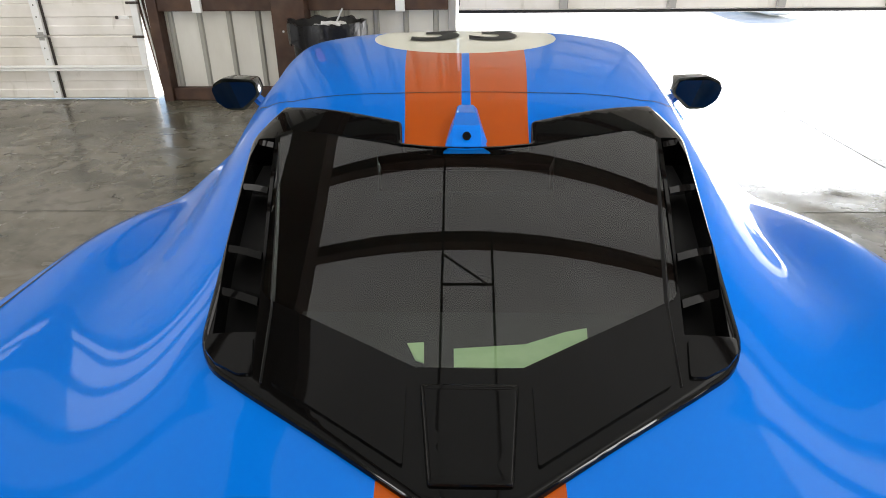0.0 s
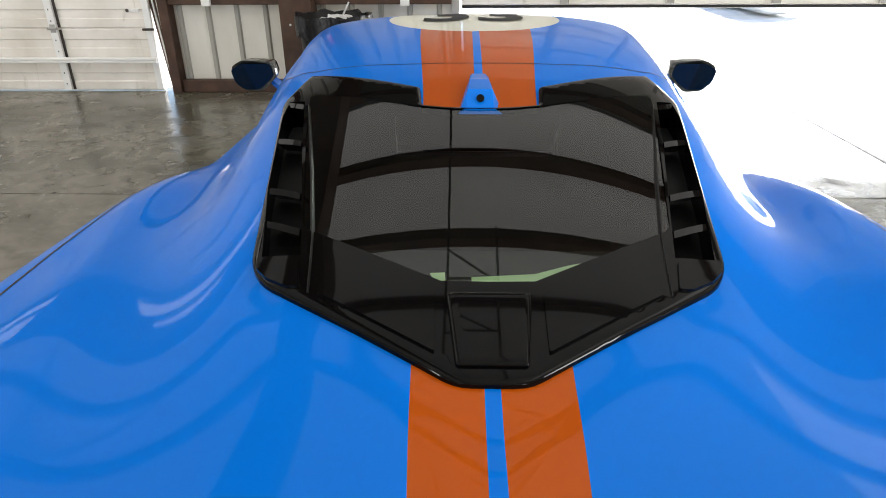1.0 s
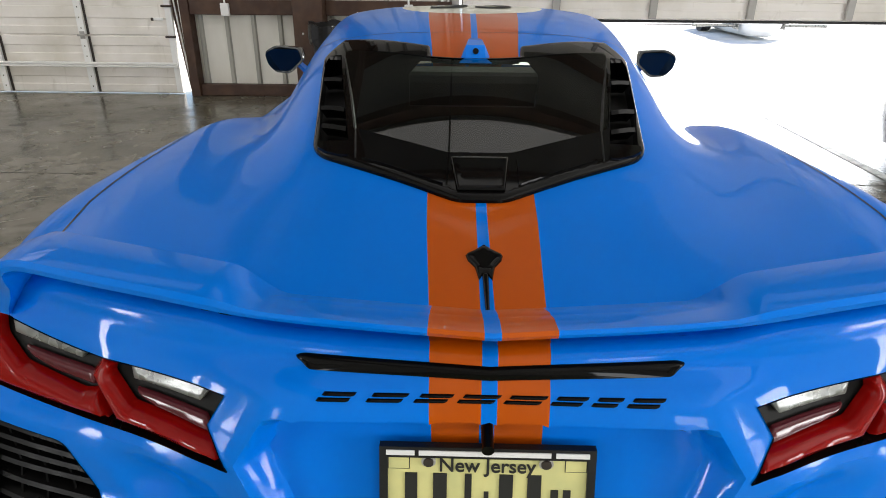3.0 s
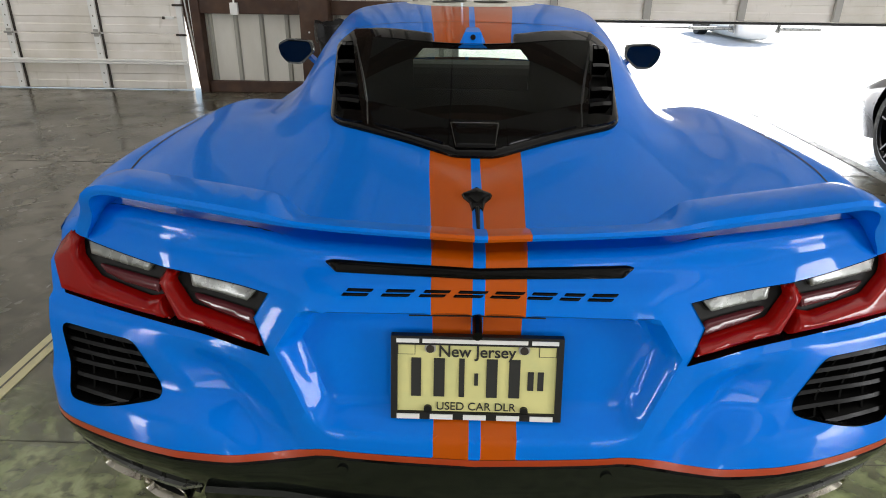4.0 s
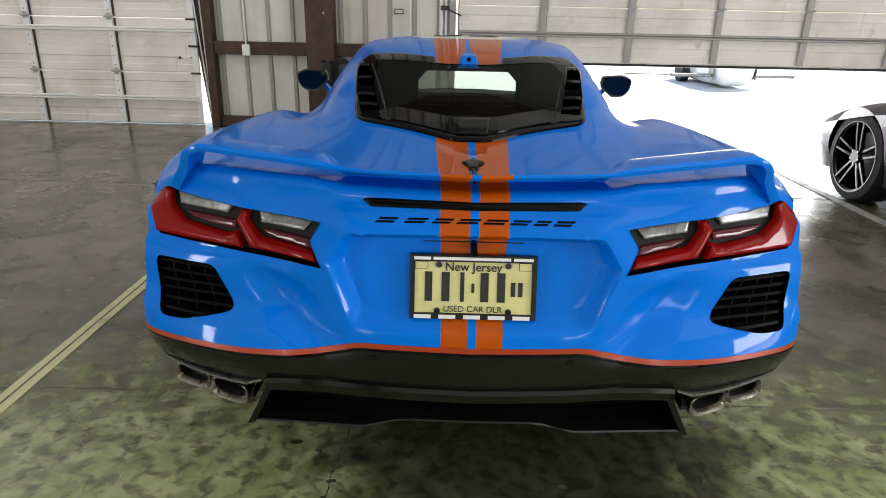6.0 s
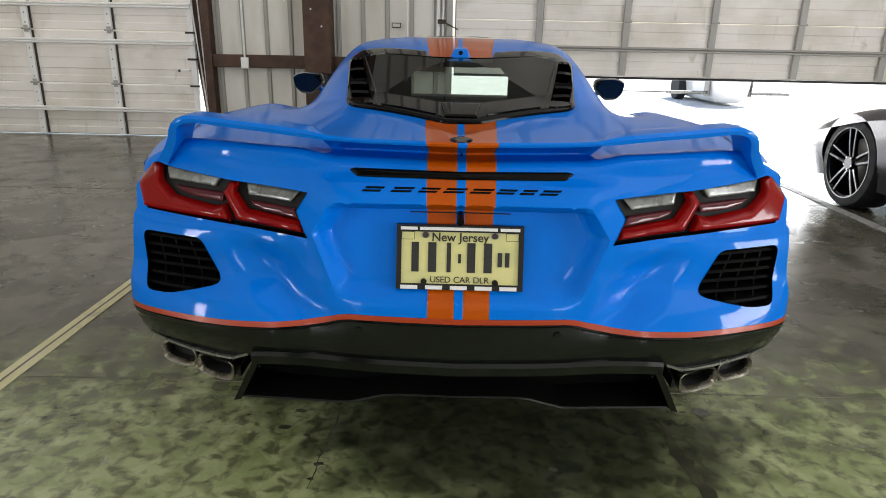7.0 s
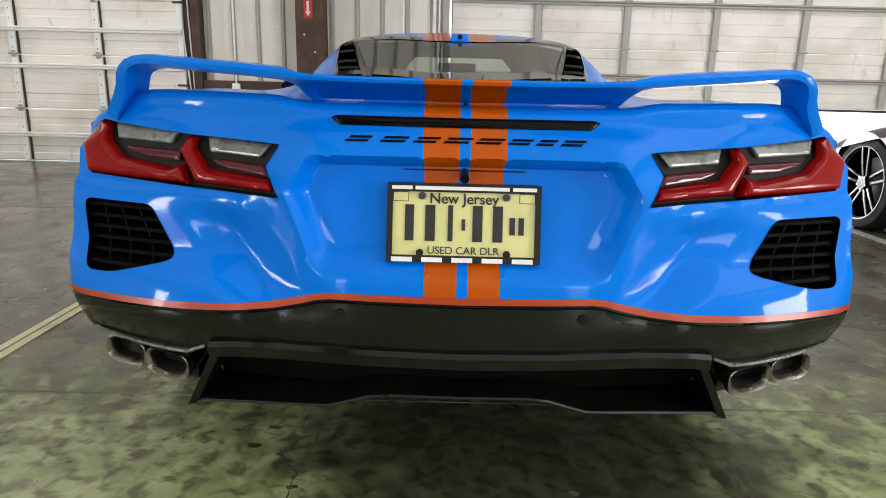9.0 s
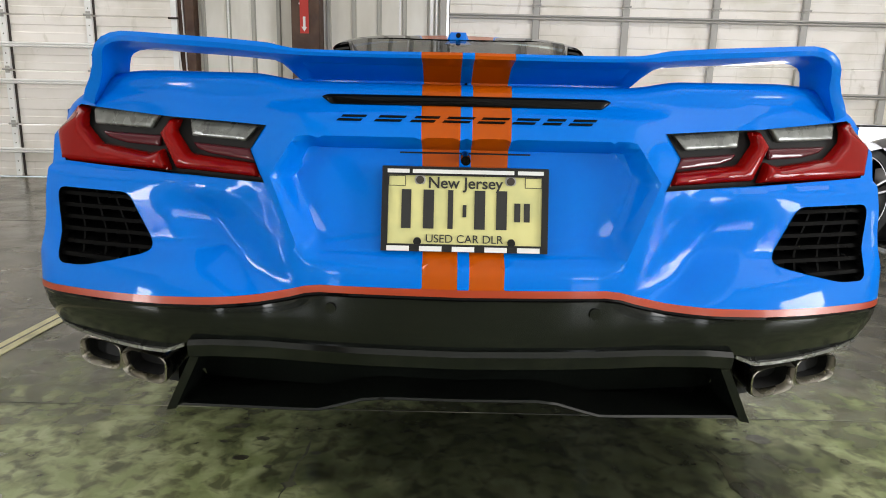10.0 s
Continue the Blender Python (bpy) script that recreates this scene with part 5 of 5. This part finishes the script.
pane_fit = np.linalg.lstsq(pane_terms(gu, gv), top(gu, gv), rcond=None)[0]


def pane(u, v):
    """The evenly curved face of the hatch glass."""
    return (u, v, pane_terms(u, v) @ pane_fit + .010)


hatch_pane = patch("hatch_glass", glass_loop, pane, hatch_tint, hatch, "dark tinted hatch glass", res=0.03)
hatch_pane.visible_shadow = False
for s in (1, -1):
    lv = [(s * x, y) for x, y in LOUVRE]
    skirt("louvre_well", lv, black_gloss, hatch, -.014, .05, "top")
    patch("louvre_floor", lv, on_top(-.05), void_black, hatch, res=.04)
    for yy in (.885, .995, 1.19, 1.37):
        x0, x1 = np.interp(yy, [.80, 1.12, 1.38], [.316, .378, .424]), np.interp(yy, [.805, 1.03, 1.33, 1.40], [.385, .430, .468, .466])
        sec = []
        for x in np.linspace(x0, x1, 5):
            q = (x - x0) / (x1 - x0)
            y = yy + .035 * q
            z = deck_at(x, y) + .008
            sec.append([(s * x, y - .022, z - .004), (s * x, y - .012, z + .005), (s * x, y + .05, z - .035), (s * x, y + .046, z - .041)])
        swept("louvre", sec, black_gloss, hatch, "glossy black louvre")
    # raised seam strip beside the pane
    path = [(.284, .70), (.305, .85), (.347, 1.065), (.409, 1.352)]
    sec = []
    for x, y in path:
        z = deck_at(x, y) + .014
        sec.append([(s * (x - .004), y, z - .004), (s * x, y, z + .0035), (s * (x + .004), y, z - .004)])
    swept("seam_strip", sec, black_trim, hatch)

# lower cover: a middle block and two V-shaped ribs
pillow("cover_block", rounded([(.050, .540), (.066, .688), (-.066, .688), (-.050, .540)], .006), black_gloss, hatch, -.0172, .006, .006, where="top", res=.012)
edge_line = []
for x, y in ((-.320, .874), (-.20, .801), (-.075, .725), (0, .723), (.075, .725), (.20, .801), (.320, .874)):
    z = float(pane(x, y)[2])
    edge_line.append([(x, y - .0025, z - .001), (x, y - .001, z + .003), (x, y + .001, z + .003), (x, y + .0025, z - .001)])
swept("pane_edge", edge_line, black_gloss, hatch, "thin V-shaped edge line on the glass")
for s in (1, -1):
    panel = rounded([(.084, .692), (.262, .824), (.270, .698), (.170, .628), (.080, .566)], .006)
    corner_panel = rounded([(.300, .715), (.318, .790), (.392, .800), (.385, .770), (.362, .742), (.322, .716)], .006)
    for loop in (panel, corner_panel):
        loop = [(s * x, y) for x, y in loop]
        cover = patch("cover_panel", loop, on_top(.0185), black_gloss, hatch, res=.012)
        skirt("cover_edge", loop, black_gloss, cover, -.0185, -.012, "top")

# cabin and engine bay seen through the panes
bay = part("engine_bay", box(-.42, .42, .62, 1.42, .62, .66), black_trim, sports, "dark engine cover under the glass")
bm = bmesh.new()
across = [-.62, -.55, -.48, -.40, -.32, -.225, -.185, 0, .185, .225, .32, .40, .48, .55, .62]
for x0, x1 in zip(across, across[1:]):
    ends = [(x, deck_at(x, 1.57) - .022) for x in (x0, x1)]
    if abs(x0 + x1) / 2 < .225:
        heads = [1.105 - max(0, abs(x) - .185) * 1.1 for x in (x0, x1)]
        spans = [[(x0, .40), (x1, .40), (x1, .95), (x0, .95)], [(x0, heads[0]), (x1, heads[1]), ends[1], ends[0]]]
    else:
        spans = [[(x0, .40), (x1, .40), ends[1], ends[0]]]
    for loop in spans:
        near, far = ([bm.verts.new((x, y, z)) for x, z in loop] for y in (1.56, 1.58))
        bm.faces.new(near), bm.faces.new(far[::-1])
        for j in range(4):
            bm.faces.new((near[j], far[j], far[(j + 1) % 4], near[(j + 1) % 4]))
part("cabin_wall", bm, void_black, sports, "dark bulkhead with a small window behind the seats")
for s in (1, -1):
    part("seat", box(s * .24, s * .56, 1.66, 1.80, .40, 1.00, .05), black_trim, sports, "black seat back")
part("dashboard", box(-.62, .62, 2.80, 3.10, .55, .87, .05), black_trim, sports, "dark dashboard")
part("inner_mirror", box(-.11, .11, 2.48, 2.51, 1.07, 1.12, .01), black_trim, sports, "interior mirror")

for name, loop in (("service_card", [(-.023, .875), (.096, .889), (.167, .926), (.207, .939), (.194, .850), (.171, .862), (.090, .823), (-.022, .826)]), ("card_scrap", [(-.101, .890), (-.073, .893), (-.070, .836), (-.084, .843)])):
    bm = bmesh.new()
    over, under = ([bm.verts.new((x, y + .006, z)) for x, y in loop] for z in (.9385, .9365))
    bm.faces.new(over[::-1]), bm.faces.new(under)
    for j in range(len(loop)):
        bm.faces.new((over[j - 1], over[j], under[j], under[j - 1]))
    part(name, bm, paper_green, sports, "pale green card lying under the hatch glass")
part("card_shelf", box(-.30, .30, .80, 1.0, .66, .934), void_black, sports)

# roof: aerial housing with a camera, number in a circle
fin = []
for y, w, h in ((1.300, .050, .010), (1.345, .046, .034), (1.42, .036, .026), (1.512, .026, .004)):
    z = deck_at(0, y)
    fin.append([(-w, y, z - .004), (-w * .62, y, z + h), (w * .62, y, z + h), (w, y, z - .004)])
aerial = swept("roof_aerial", fin, blue, sports, "blue aerial housing with a small camera", flat=True)
part("lens", tube((0, 1.312, deck_at(0, 1.32) + .026), (0, 1.345, deck_at(0, 1.32) + .016), .009, n=18), black_gloss, aerial)

digits = lettering("race_number", "33", .42, Matrix.Translation((0, 2.265, 0)), plate_dark, sports, .012)
bm = bmesh.new()
bm.from_mesh(digits.data)
bmesh.ops.triangulate(bm, faces=bm.faces[:])
bmesh.ops.subdivide_edges(bm, edges=bm.edges[:], cuts=2, use_grid_fill=True)
for v in bm.verts:
    v.co.x, v.co.y = v.co.x * .90, min(v.co.y, .085)
    v.co.z = float(top(v.co.x, v.co.y + 2.265)) + .0025
bm.to_mesh(digits.data)
bm.free()
tagged(digits, "dark race number on the cream disc")

# shut lines in the bodywork
def shut_line(path, wide=.0035, lift=.0008):
    d = dense(path, .02, False)
    t = np.gradient(d, axis=0)
    t /= np.linalg.norm(t, axis=1)[:, None]
    n = np.stack([-t[:, 1], t[:, 0]], axis=1) * wide / 2
    a, b = d + n, d - n
    v = [(p[0], p[1], float(top(p[0], p[1])) + lift) for p in a] + [(p[0], p[1], float(top(p[0], p[1])) + lift) for p in b]
    k = len(d)
    return finish("shut_line", v, [(i + k, i + k + 1, i + 1, i) for i in range(k - 1)], black_trim, sports)


shut_line([(-.60, 1.80), (-.52, 1.66), (-.44, 1.615), (-.2, 1.60), (0, 1.598), (.2, 1.60), (.44, 1.615), (.52, 1.66), (.60, 1.80)])
for s in (1, -1):
    shut_line([(s * .80, .30), (s * .835, .55), (s * .85, .95), (s * .85, 1.25), (s * .83, 1.5), (s * .80, 1.64)], .005)

# door mirrors
for s in (1, -1):
    sec = []
    for y, k in ((2.668, .96), (2.668, 1.0), (2.70, 1.0), (2.78, .86), (2.85, .55), (2.88, .2)):
        loop = rounded([(.850, .950), (.866, 1.010), (1.00, 1.018), (1.050, .990), (1.036, .922), (1.000, .886), (.925, .882)], .018, 3)
        cx, cz = .955, .96
        sec.append([(s * (cx + (px - cx) * k), y, cz + (pz - cz) * k) for px, pz in loop])
    mirror = swept("door_mirror", sec, carbon, sports, "black door mirror")
    bm = bmesh.new()
    bm.faces.new([bm.verts.new((s * (.955 + (px - .955) * .88), 2.645 - (px - .955) * .20 - (pz - .96) * .06, .96 + (pz - .96) * .84)) for px, pz in loop])
    part("mirror_glass", bm, mirror_face, mirror, "mirror glass")
    swept("mirror_foot", [[(s * .84, 2.72, .85), (s * .84, 2.80, .85), (s * .84, 2.80, .875), (s * .84, 2.72, .875)],
                          [(s * .92, 2.72, .93), (s * .92, 2.78, .93), (s * .92, 2.78, .955), (s * .92, 2.72, .955)]], blue, mirror)

# ---- the neighbouring car ----
dark_paint = rough_varied(material("grey_violet_paint", (0.030, 0.028, 0.042), 0.3, 0.3, 0.5), 4, 0.22, 0.34)
neighbour = thing("parked_car", "dark grey-violet sports car with twin-spoke alloy wheels", "car")
car_body(neighbour, dark_paint, dark_paint, tint_glass, False, .356)
tail = [(float(x), .20) for x in xs] + corner + upper[::-1] + [(-x, z) for x, z in corner[::-1]]
patch("rear_panel", tail, on_rear(), dark_paint, neighbour, res=0.04)
patch("engine_cover", hatch_loop, on_top(.003), black_gloss, neighbour, res=0.04)
neighbour.location = (4.07, 0.0, 0)

# a white vehicle out in the yard, seen end on under the raised door
visitor = thing("yard_vehicle", "white vehicle with dark wheels out in the bright yard", "vehicle", (6.02, 13.0, -0.01))
nose = []
for y, k in ((-.10, .70), (-.04, .92), (.05, 1.0), (1.2, 1.04), (2.6, 1.0)):
    nose.append([(px * k, y, .62 + (pz - .62) * k) for px, pz in rounded([(-.36, 1.20), (-.46, .75), (-.40, .22), (-.24, -.02 + .08), (.24, -.02 + .08), (.40, .22), (.46, .75), (.36, 1.20)], .12, 3)])
swept("body", nose, white_paint, visitor, "white rounded body")
for s in (-1, 1):
    part("bumper_arm", box(s * .46, s * 1.35, .10, .22, .24, .31, .02), grey_edge, visitor, "dark bumper arm")
    part("wheel_guard", box(s * .455, s * .475, .02, .30, .20, .62, .006), grey_edge, visitor)
    part("tyre", tube((s * .40, 1.9, .31), (s * .60, 1.9, .31), .31, n=32), rubber, visitor, "dark tyre")
part("side_step", box(-2.30, -.62, .30, .36, .255, .275, .004), dark_steel, visitor, "thin dark side rail")
